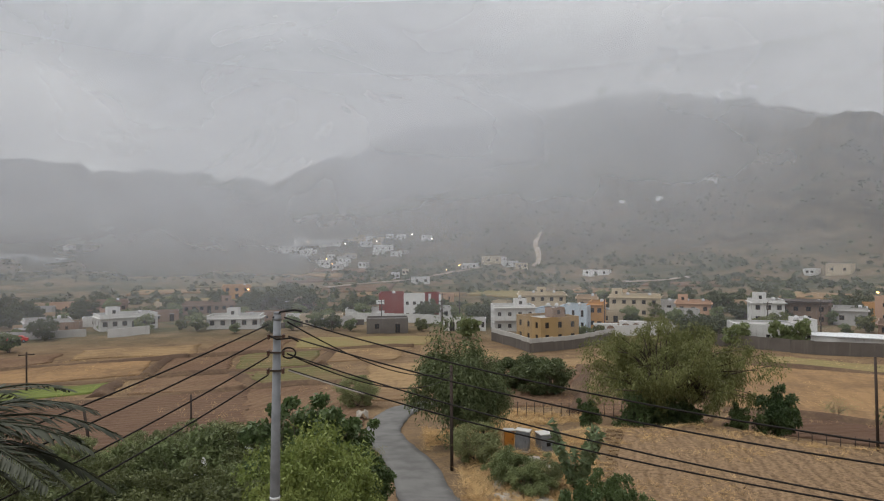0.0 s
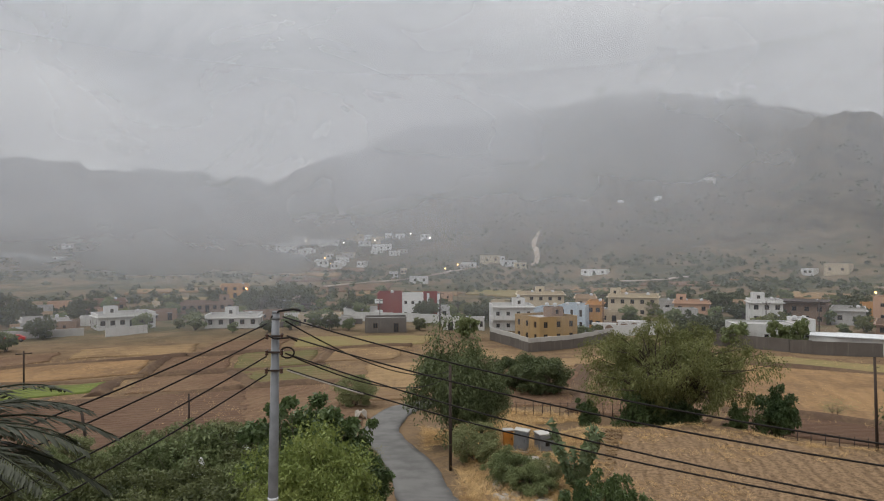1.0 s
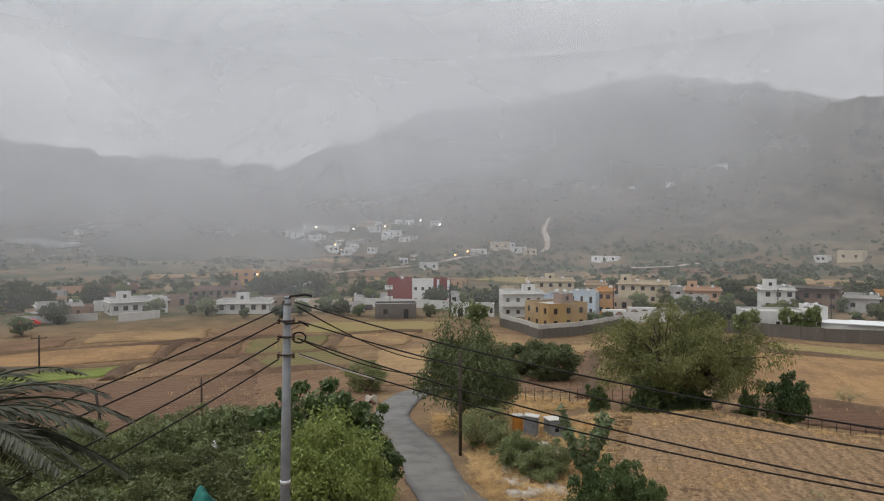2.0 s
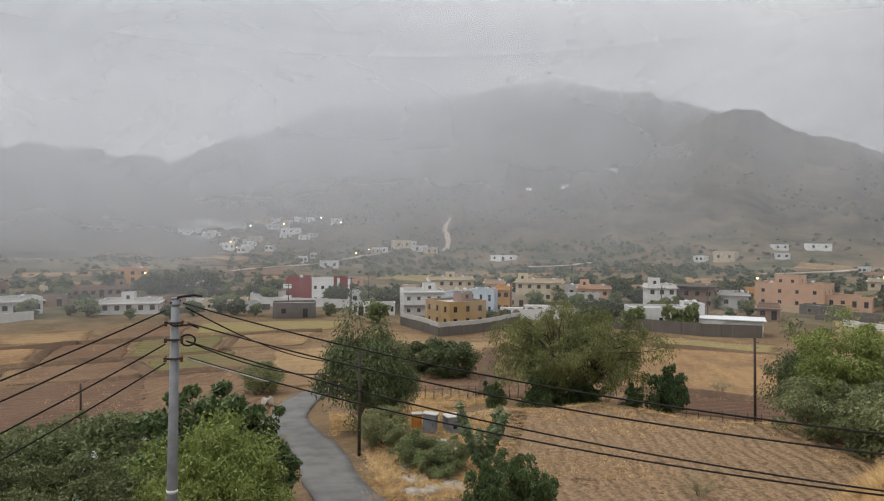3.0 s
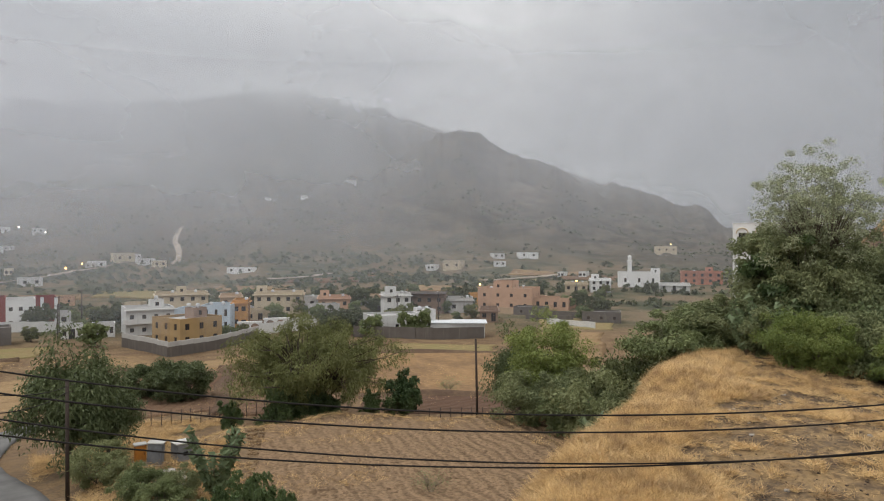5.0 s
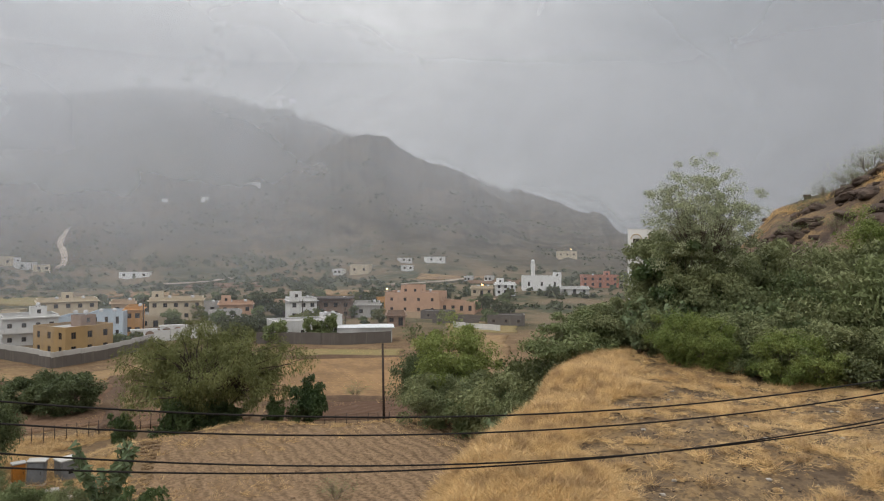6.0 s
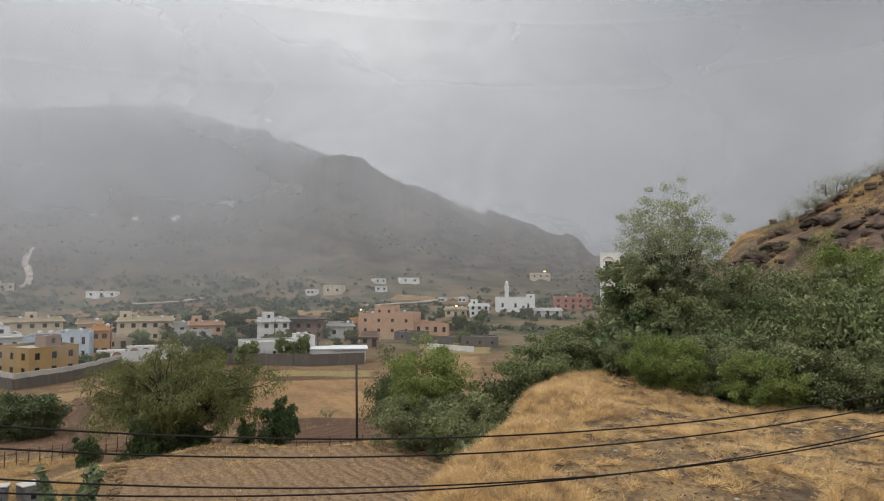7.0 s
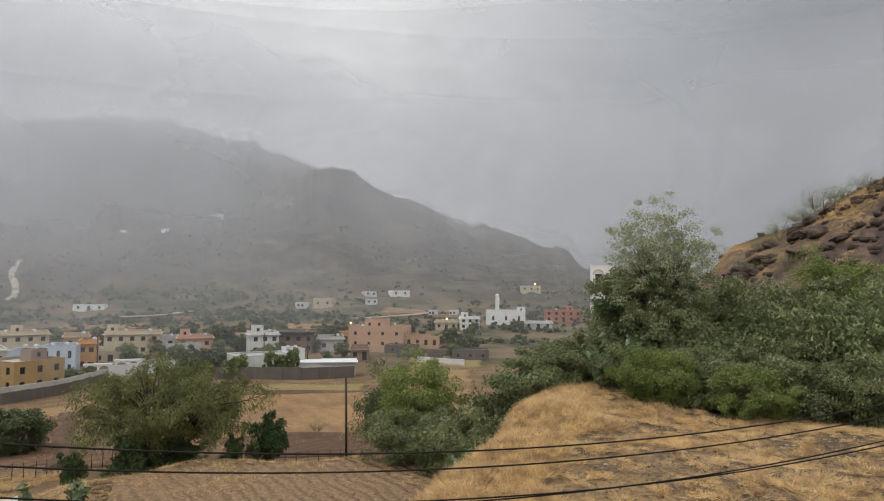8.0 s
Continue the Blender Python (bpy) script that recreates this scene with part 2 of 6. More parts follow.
M = {
    "ground": ground_material(),
    "road": plain("worn_asphalt", (0.125, 0.122, 0.118), 0.85, 0, 0.35, 0.7),
    "plough": field_soil("ploughed_soil", (0.120, 0.074, 0.048), (0.172, 0.112, 0.070), 1.4, 20, 0.1),
    "plough_dark": field_soil("dark_ploughed_soil", (0.096, 0.058, 0.040), (0.132, 0.084, 0.056), 1.4, 75, 0.1),
    "straw": field_soil("straw_stubble", (0.240, 0.164, 0.088), (0.176, 0.116, 0.068), 3.0, 65, 0.15),
    "straw_gold": field_soil("golden_stubble", (0.248, 0.156, 0.080), (0.176, 0.112, 0.064), 2.5, 20, 0.15),
    "straw_green": field_soil("yellow_green_grass", (0.188, 0.160, 0.072), (0.232, 0.172, 0.088), 2.2, 75, 0.15),
    "olive": field_soil("olive_grass", (0.108, 0.100, 0.044), (0.160, 0.116, 0.064), 2.5, 80, 0.15),
    "green": field_soil("young_green_crop", (0.125, 0.152, 0.042), (0.115, 0.122, 0.042), 2.0, 80, 0.15),
    "tilled": field_soil("tilled_field_soil", (0.158, 0.106, 0.064), (0.105, 0.07, 0.045), 0.9, 8, 0.08, 0.6),
    "white": plaster("white_render", (0.58, 0.575, 0.56), 0.5),
    "whitewash": plaster("clean_white_render", (0.7, 0.7, 0.69), 0.12),
    "grey": plaster("grey_render", (0.42, 0.41, 0.39)),
    "red": plaster("dark_red_render", (0.21, 0.04, 0.036), 0.25),
    "ochre": plaster("ochre_render", (0.37, 0.25, 0.12), 0.3),
    "cream": plaster("cream_render", (0.5, 0.42, 0.3), 0.35),
    "salmon": plaster("salmon_render", (0.48, 0.3, 0.2), 0.3),
    "terracotta": plaster("terracotta_render", (0.38, 0.16, 0.1), 0.25),
    "orange": plaster("orange_render", (0.5, 0.26, 0.09), 0.3),
    "blue": plaster("pale_blue_render", (0.47, 0.55, 0.63), 0.3),
    "brown": plaster("brown_render", (0.24, 0.16, 0.115), 0.3),
    "tan": plaster("tan_stone_facing", (0.42, 0.31, 0.21), 0.3),
    "stone": plaster("dark_stone_wall", (0.12, 0.105, 0.095), 0.5),
    "roof": plaster("grey_roof_screed", (0.36, 0.35, 0.34), 0.5),
    "glass": plain("dark_window_glass", (0.03, 0.032, 0.036), 0.12),
    "frame": plain("brown_window_frame", (0.1, 0.065, 0.045), 0.6),
    "tank": plain("white_plastic_tank", (0.5, 0.5, 0.5), 0.45),
    "steel": plain("galvanised_steel", (0.2, 0.21, 0.225), 0.55, 0.2, 0.25),
    "sheet": plain("pale_metal_sheet", (0.62, 0.64, 0.66), 0.5, 0.1),
    "rust": plain("dark_rusted_steel", (0.05, 0.036, 0.03), 0.8, 0.0),
    "black": plain("black_cable", (0.013, 0.011, 0.01), 0.95),
    "ceramic": plain("brown_ceramic", (0.07, 0.035, 0.025), 0.3),
    "bark": bark("grey_brown_bark", (0.12, 0.095, 0.075)),
    "bark_dark": bark("dark_bark", (0.06, 0.047, 0.038)),
    "acacia": leaf("olive_acacia_leaf", (0.125, 0.142, 0.05), (0.06, 0.072, 0.026), (0.17, 0.172, 0.062)),
    "dark": leaf("dark_green_leaf", (0.14, 0.175, 0.075), (0.07, 0.092, 0.04), (0.175, 0.2, 0.085)),
    "shrub": leaf("grey_green_leaf", (0.185, 0.21, 0.1), (0.1, 0.12, 0.056), (0.225, 0.235, 0.11)),
    "bright": leaf("bright_green_leaf", (0.165, 0.215, 0.055), (0.08, 0.115, 0.03), (0.21, 0.235, 0.07)),
    "fig": leaf("deep_green_leaf", (0.075, 0.115, 0.045), (0.03, 0.052, 0.022), (0.11, 0.145, 0.055), 0.4),
    "milkweed": leaf("dusty_blue_green_leaf", (0.15, 0.195, 0.105), (0.07, 0.105, 0.05), (0.19, 0.225, 0.115)),
    "pale": leaf("pale_feathery_leaf", (0.32, 0.345, 0.21), (0.16, 0.185, 0.1), (0.38, 0.39, 0.24)),
    "deep": leaf("shaded_green_leaf", (0.1, 0.125, 0.055), (0.05, 0.066, 0.03), (0.12, 0.142, 0.062)),
    "bund": field_soil("worn_bund_earth", (0.085, 0.056, 0.04), (0.14, 0.095, 0.06)),
    # darker copy of the shrub greens, with the thicket's shadow put into the colour
    "thicket": leaf("shaded_thicket_leaf", (0.08, 0.095, 0.04), (0.034, 0.045, 0.02), (0.12, 0.13, 0.052)),
    "palm": leaf("dark_palm_leaf", (0.032, 0.038, 0.02), (0.016, 0.02, 0.011)),
    "far": leaf("far_tree_leaf", (0.078, 0.09, 0.042), (0.042, 0.052, 0.025)),
    "weed": leaf("rank_green_weed", (0.15, 0.165, 0.06), (0.07, 0.085, 0.03), (0.24, 0.2, 0.09)),
    "twig": plain("dry_twig", (0.2, 0.16, 0.12), 0.9),
    "hay": dry_grass_material(),
    "track": field_soil("pale_dust_track", (0.32, 0.275, 0.225), (0.25, 0.205, 0.16)),
    "stubble": field_soil("brown_stubble_clod", (0.215, 0.145, 0.08), (0.13, 0.085, 0.052)),
    "pebble": plain("pale_stone", (0.34, 0.31, 0.27), 0.85),
    "darkrock": plain("dark_rock", (0.08, 0.056, 0.043), 0.9, 0, 0.5, 1.2),
    "net": plain("green_shade_net", (0.01, 0.12, 0.1), 0.8, 0, 0.5),
    "wood": plain("weathered_wood", (0.19, 0.13, 0.085), 0.85, 0, 0.4),
    "amber_box": plain("orange_paint", (0.5, 0.2, 0.035), 0.6),
    "car_white": plain("white_car_paint", (0.7, 0.7, 0.7), 0.3),
    "car_red": plain("red_car_paint", (0.5, 0.03, 0.02), 0.3),
    "tyre": plain("black_rubber", (0.02, 0.02, 0.02), 0.8),
}


def lamp_material(name, color, strength):
    n = Nodes(name)
    e = n.nodes.new("ShaderNodeEmission")
    e.inputs[0].default_value, e.inputs[1].default_value = (*color, 1), strength
    n.links.new(e.outputs[0], n.out.inputs[0])
    return n.mat


M["lamp"] = lamp_material("warm_lamp_glow", (1.0, 0.55, 0.18), 10.0)
M["lamp_white"] = lamp_material("white_lamp_glow", (1.0, 0.9, 0.75), 9.0)


def mist_material(name, density, low, high, left, right, scale, foot0, foot1, fade=900, gone=1000, color=(0.71, 0.745, 0.815)):
    """Hanging mist: lit like a cloud, thinner here and thicker there. low, high: height over which it grows from the ground
    haze to the cloud; left, right: thickness to the west and to the east; foot0, foot1: height above the ground over which it thickens."""
    n = Nodes(name)
    p = n.place()
    sep = n.nodes.new("ShaderNodeSeparateXYZ")
    n.links.new(p, sep.inputs[0])
    flow = n.nodes.new("ShaderNodeMapping")
    n.links.new(p, flow.inputs[0])
    flow.inputs["Scale"].default_value = (1.0, 1.0, 1.7)
    k = n.noise(flow.outputs[0], scale, 5, 0.5, 0.6)
    side = n.ramp(sep.outputs[0], -0.35, 0.75, left, right)
    n.links.new(n.math("DIVIDE", sep.outputs[0], n.math("MAXIMUM", sep.outputs[1], 60.0)), side.node.inputs[0])
    haze = n.math("MULTIPLY", side, n.ramp(k, 0.28, 0.72, density * 0.75, density * 1.25))
    bumpy = n.math("ADD", sep.outputs[2], n.math("MULTIPLY_ADD", k, (high - low) * 1.6, (low - high) * 0.8))
    east = n.ramp(side.node.inputs[0].links[0].from_socket, 0.42, 0.75, 0.0, 150.0)
    top = n.ramp(n.math("SUBTRACT", bumpy, east), low, high)
    fac = n.math("SUBTRACT", 1.0, n.math("MULTIPLY", n.math("SUBTRACT", 1.0, haze), n.math("SUBTRACT", 1.0, top)))
    fac.node.use_clamp = True
    foot = n.ramp(n.attribute("clearance"), foot0, foot1)
    fac = n.math("MULTIPLY", n.math("MULTIPLY", fac, foot), n.ramp(bumpy, fade, gone, 1.0, 0.0))
    soft = n.nodes.new("ShaderNodeBsdfDiffuse")
    soft.inputs[0].default_value = (*color, 1)
    thru = n.nodes.new("ShaderNodeBsdfTranslucent")
    thru.inputs[0].default_value = (*color, 1)
    both = n.nodes.new("ShaderNodeMixShader")
    n.links.new(soft.outputs[0], both.inputs[1])
    n.links.new(thru.outputs[0], both.inputs[2])
    clear = n.nodes.new("ShaderNodeBsdfTransparent")
    m = n.nodes.new("ShaderNodeMixShader")
    n.put(fac, m.inputs[0])
    n.links.new(clear.outputs[0], m.inputs[1])
    n.links.new(both.outputs[0], m.inputs[2])
    n.links.new(m.outputs[0], n.out.inputs[0])
    return n.mat

# ---- builders ----
rng = np.random.default_rng(7)


def at(az, r):
    """Plan place by bearing east of north (degrees) and distance from the look-out."""
    return r * math.sin(radians(az)), r * math.cos(radians(az))


def thing(name, place=(0, 0, 0), turn=0.0, label="", category="", group="", kind=""):
    e = new(name)
    e.matrix_basis = pose(*place, 0, 0, turn)
    return tagged(e, label, category, group, kind)


def part(name, shape, material, parent, label=""):
    """Links a bmesh (or a finished mesh) as one object under a thing or a part."""
    if isinstance(shape, bmesh.types.BMesh):
        me = bpy.data.meshes.new(name)
        bmesh.ops.recalc_face_normals(shape, faces=shape.faces)
        shape.to_mesh(me)
        shape.free()
    else:
        me = shape
    if not me.materials:
        me.materials.append(material)
    ob = new(name, me)
    ob.parent = parent
    if label:
        ob["label"] = label
    return ob


def box(bm, x0, x1, y0, y1, z0, z1):
    v = [bm.verts.new(p) for p in ((x0, y0, z0), (x1, y0, z0), (x1, y1, z0), (x0, y1, z0),
                                   (x0, y0, z1), (x1, y0, z1), (x1, y1, z1), (x0, y1, z1))]
    for f in ((3, 2, 1, 0), (4, 5, 6, 7), (0, 1, 5, 4), (1, 2, 6, 5), (2, 3, 7, 6), (3, 0, 4, 7)):
        bm.faces.new([v[i] for i in f])
    return bm


def boxed(*sizes, bevel=0.0):
    bm = bmesh.new()
    for s in sizes:
        box(bm, *s)
    if bevel:
        bmesh.ops.bevel(bm, geom=bm.edges[:], offset=bevel, segments=2, affect="EDGES")
    return bm


def tube(bm, points, radii, sides=8, cap=True):
    """A tapered round rod along points."""
    rings = []
    for i, p in enumerate(points):
        p = Vector(p)
        a, b = Vector(points[max(i - 1, 0)]), Vector(points[min(i + 1, len(points) - 1)])
        d = (b - a).normalized()
        u = d.cross(Vector((0.31, 0.95, 0.05))).normalized()
        w = d.cross(u)
        rings.append([bm.verts.new(p + (u * math.cos(k * math.tau / sides) + w * math.sin(k * math.tau / sides)) * radii[i])
                      for k in range(sides)])
    for a, b in zip(rings, rings[1:]):
        for k in range(sides):
            bm.faces.new((a[k], a[(k + 1) % sides], b[(k + 1) % sides], b[k]))
    if cap:
        bm.faces.new(rings[0][::-1])
        bm.faces.new(rings[-1])
    return bm


def rod(points, radii, sides=8):
    if isinstance(radii, (int, float)):
        radii = [radii] * len(points)
    bm = tube(bmesh.new(), points, radii, sides)
    for f in bm.faces:
        f.smooth = True
    return bm


def dome(bm, centre, rx, ry, rz, rings=6, sides=14, full=False):
    grid = []
    low = -math.pi / 2 if full else 0.0
    for j in range(rings + 1):
        a = low + (math.pi / 2 - low) * j / rings
        grid.append([bm.verts.new((centre[0] + rx * math.cos(a) * math.cos(k * math.tau / sides),
                                   centre[1] + ry * math.cos(a) * math.sin(k * math.tau / sides),
                                   centre[2] + rz * math.sin(a))) for k in range(sides)])
    for a, b in zip(grid, grid[1:]):
        for k in range(sides):
            bm.faces.new((a[k], a[(k + 1) % sides], b[(k + 1) % sides], b[k]))
    bmesh.ops.remove_doubles(bm, verts=bm.verts[:], dist=1e-4)
    return bm


def fast_mesh(name, verts, faces, material, smooth=False):
    """A mesh from arrays: verts (n, 3), faces (m, 3 or 4)."""
    verts, faces = np.asarray(verts, np.float32), np.asarray(faces, np.int32)
    me = bpy.data.meshes.new(name)
    me.vertices.add(len(verts))
    me.vertices.foreach_set("co", verts.ravel())
    n = faces.shape[1]
    me.loops.add(faces.size)
    me.loops.foreach_set("vertex_index", faces.ravel())
    me.polygons.add(len(faces))
    me.polygons.foreach_set("loop_start", np.arange(0, faces.size, n, dtype=np.int32))
    me.polygons.foreach_set("loop_total", np.full(len(faces), n, np.int32))
    if smooth:
        me.polygons.foreach_set("use_smooth", np.ones(len(faces), bool))
    me.update(calc_edges=True)
    me.materials.append(material)
    return me


def unit(v):
    return v / np.maximum(np.linalg.norm(v, axis=-1, keepdims=True), 1e-9)


def leaves(centres, size, aspect, out, droop, gen):
    """Pointed leaves or sprigs at centres: size in metres, aspect width over length, out the way that each one leans."""
    n = len(centres)
    along = unit(unit(out) * 0.7 + gen.normal(0, 0.65, (n, 3)) - np.array([0, 0, droop]))
    side = unit(np.cross(along, gen.normal(0, 1, (n, 3))))
    up = np.cross(side, along)
    length = (size * gen.uniform(0.55, 1.35, n))[:, None]
    wide = length * aspect * 0.5
    a = centres - along * length * 0.4 - side * wide * 1.15
    b = centres - along * length * 0.4 + side * wide * 1.15 + up * wide * 0.4
    c = centres + along * length * 0.6 - np.array([0, 0, 0.12]) * length
    return np.stack([a, b, c], 1).reshape(-1, 3), np.arange(3 * n, dtype=np.int32).reshape(-1, 3)


def vnoise(x, y, seed):
    """Smooth value noise, about -1 to 1."""
    xi, yi = np.floor(x).astype(np.int64), np.floor(y).astype(np.int64)
    fx, fy = x - xi, y - yi
    fx, fy = fx * fx * (3 - 2 * fx), fy * fy * (3 - 2 * fy)

    def h(a, b):
        k = (a * 374761393 + b * 668265263 + seed * 1274126177) & 0xFFFFFFFF
        k = ((k ^ (k >> 13)) * 1103515245) & 0xFFFFFFFF
        return ((k ^ (k >> 16)) & 0xFFFF) / 32767.5 - 1
    return (h(xi, yi) * (1 - fx) + h(xi + 1, yi) * fx) * (1 - fy) + (h(xi, yi + 1) * (1 - fx) + h(xi + 1, yi + 1) * fx) * fy


def fbm(x, y, step, seed, octaves=4):
    total, gain = 0.0, 1.0
    for i in range(octaves):
        total = total + gain * vnoise(x / step, y / step, seed + i)
        step, gain = step * 0.5, gain * 0.52
    return total


def smooth(v, a, b):
    t = np.clip((v - a) / (b - a), 0, 1)
    return t * t * (3 - 2 * t)


# ---- the land ----
BACK_RIDGE = ([-120, -60, -34, -29, -27, -24, -20.5, -17.4, -13.7, -11.8, -9.4, -8, -5, -3, 1, 5.8, 10.6, 15.3, 20, 24, 28, 30, 32, 36, 38.9, 42.9, 47.2, 51.2, 54.5, 62, 90, 120],
              [.05, .11, .127, .120, .112, .118, .116, .107, .109, .127, .145, .143, .171, .192, .200, .206, .222, .234, .230, .215, .193, .179, .166, .145, .131, .104, .083, .058, .033, .01, .05, .05])
NEAR_RIDGE = ([4, 8, 12, 16, 22, 26, 28, 30, 31, 33.3, 34.7, 36.1, 38.9, 42.9, 47.2, 51.2, 54.5, 62, 75],
              [-.02, 0.0, .03, .06, .11, .14, .158, .174, .178, .178, .165, .151, .126, .0876, .056, .037, .010, -.005, -.01])
SPUR_RIDGE = ([4, 7, 8.6, 10, 12.3, 14.5, 16.6, 19, 22, 24, 26, 28.5, 31, 35, 40, 46, 52, 75],
              [-.03, -.01, .004, .02, .036, .048, .055, .064, .077, .079, .086, .08, .075, .062, .04, .018, 0, -.02])
SPUR_R = 640.0
BACK_R, NEAR_R = 1900.0, 1050.0


def shoulder(x, y):
    """Distance beyond the western edge of the grass shoulder."""
    return (x - 10.5) * -0.506 + (y - 13.4) * 0.862


def land(x, y):
    """Height of the ground over the valley, for arrays of places."""
    x, y = np.asarray(x, float), np.asarray(y, float)
    r = np.hypot(x, y)
    az = np.degrees(np.arctan2(x, y))
    z = np.interp(r, [0, 8, 15, 24, 34, 42, 57, 75, 100, 145, 200, 260, 330], [12.5, 12, 10.6, 8.7, 7.2, 6.7, 5.0, 3.8, 2.6, 1.4, 1.5, 3, 6])
    # hollow in which the middle of the village stands
    z = z - 1.9 * np.exp(-((az - 10) / 7.5) ** 2) * smooth(r, 95, 128) * (1 - smooth(r, 230, 300))
    # tilled terrace beside the road
    edge = 50 + 2.0 * np.sin(az * 0.35) + 1.2 * fbm(x, y, 9, 3, 2)
    terrace = smooth(az, 9, 14) * (1 - smooth(az, 46, 60)) * (1 - smooth(r, edge, edge + 6)) * smooth(r, 20, 30)
    z = z + terrace * np.maximum(7.25 - z, 0)
    # bank between the road and the terrace
    z = z + 0.9 * np.exp(-((az - 6) / 4) ** 2 - ((r - 47) / 7) ** 2)
    # grass shoulder with a sharp western edge
    d = shoulder(x, y) + 0.45 * fbm(x, y, 6, 11, 3)
    inner = 1 - smooth(d, -0.5, 2.9)
    far = np.interp(az, [30, 49, 56, 61, 73, 90, 130, 180], [38, 38, 39, 35, 36, 30, 26, 20])
    top = 14.0 + 0.35 * fbm(x, y, 7, 21, 3)
    plateau = inner * (1 - smooth(r, far + 2, far + 26)) * smooth(az, 12, 30) * (1 - smooth(az, 84, 100)) * smooth(r, 6, 14)
    z = z + plateau * np.maximum(top - z, 0)
    # brushy bank and rocky hill in the east
    lift = np.interp(az, [50, 57, 62, 65.4, 68.6, 71.3, 73.2, 75.6, 85, 110, 150], [-9, -5, -1, 4.3, 6.4, 8.5, 10, 11.2, 15, 20, 8])
    rise = smooth(r, 34, 80) * (1 - smooth(r, 110, 210)) * smooth(az, 47, 58) * (1 - smooth(az, 125, 175))
    hill = 20 + lift + (1.1 * fbm(x, y, 14, 31, 4) + 0.5 * np.abs(fbm(x, y, 5, 37, 3))) * smooth(az, 60, 68)
    z = z * (1 - rise) + np.maximum(hill, z) * rise
    # mountains
    for (knots, heights), ridge, foot, power, seed in ((BACK_RIDGE, BACK_R, 330, 1.4, 51), (NEAR_RIDGE, NEAR_R, 350, 1.2, 61), (SPUR_RIDGE, SPUR_R, 345, 1.15, 67)):
        crest = 20 + np.interp(az, knots, heights) * ridge + 0.006 * ridge * fbm(az * 9, az * 0, 12, seed + 3, 4)
        u = np.clip((r - foot) / (ridge - foot), 0, 1)
        rib = fbm(az * 16, r * 0.22, 80, seed, 5)
        crag = fbm(x, y, 70, seed + 7, 4)
        gully = np.abs(fbm(az * 18 + 0.12 * crag * 40, r * 0.1, 46, seed + 13, 4))
        slope = 6 + np.maximum(crest - 6, 0) * u ** power + (rib * 20 + crag * 11 + (0.45 - gully) * 0.03 * ridge) * u * (1 - 0.8 * u) * np.clip((crest - 6) / 130, 0, 1)
        slope = np.where(r > ridge, crest - (r - ridge) * 0.25, slope)
        z = np.where(r > 330, np.maximum(z, slope), z)
    z = z + fbm(x, y, 30, 71, 3) * 0.35 * smooth(r, 60, 90) + fbm(x, y, 3, 81, 3) * 0.07
    z = z + fbm(x, y, 45, 91, 4) * 1.6 * smooth(r, 260, 420)
    return z


def ground_z(x, y):
    return float(land(np.array([x]), np.array([y]))[0])


def build_ground():
    az = np.concatenate([np.arange(-180, -42, 3.0), np.arange(-42, 84, 0.24), np.arange(84, 180, 3.0)])
    r = np.concatenate([[0.002, 3, 6], np.geomspace(9, 160, 200), np.geomspace(163, 2000, 150), [2200, 2600, 3300, 4500]])
    a, b = np.meshgrid(np.radians(az), r)
    x, y = b * np.sin(a), b * np.cos(a)
    z = land(x, y)
    n, m = len(az), len(r)
    i, j = np.meshgrid(np.arange(n), np.arange(m - 1))
    faces = np.stack([j * n + i, (j + 1) * n + i, (j + 1) * n + (i + 1) % n, j * n + (i + 1) % n], -1).reshape(-1, 4)
    me = fast_mesh("ground", np.stack([x, y, z], -1).reshape(-1, 3), faces, M["ground"], True)
    deg = np.degrees(a)
    d = shoulder(x, y)
    masks = {
        "straw": np.clip((smooth(deg, 20, 32) * (1 - smooth(d, 2, 9)) * (1 - smooth(b, 60, 110)))
                         + np.exp(-((deg - 5) / 9) ** 2 - ((b - 48) / 18) ** 2) + smooth(deg, 58, 66) * (1 - smooth(b, 90, 130)), 0, 1),
        "valley": smooth(b, 130, 190),
        "mountain": smooth(b, 330, 520),
        "rock": smooth(deg, 60, 68) * smooth(b, 42, 60) * (1 - smooth(b, 150, 220)),
    }
    for name, values in masks.items():
        me.attributes.new(name, "FLOAT", "POINT").data.foreach_set("value", values.astype(np.float32).ravel())
    return tagged(new("ground", me), "dry valley ground rising to scrub-covered mountains", "ground", kind="structure")


build_ground()


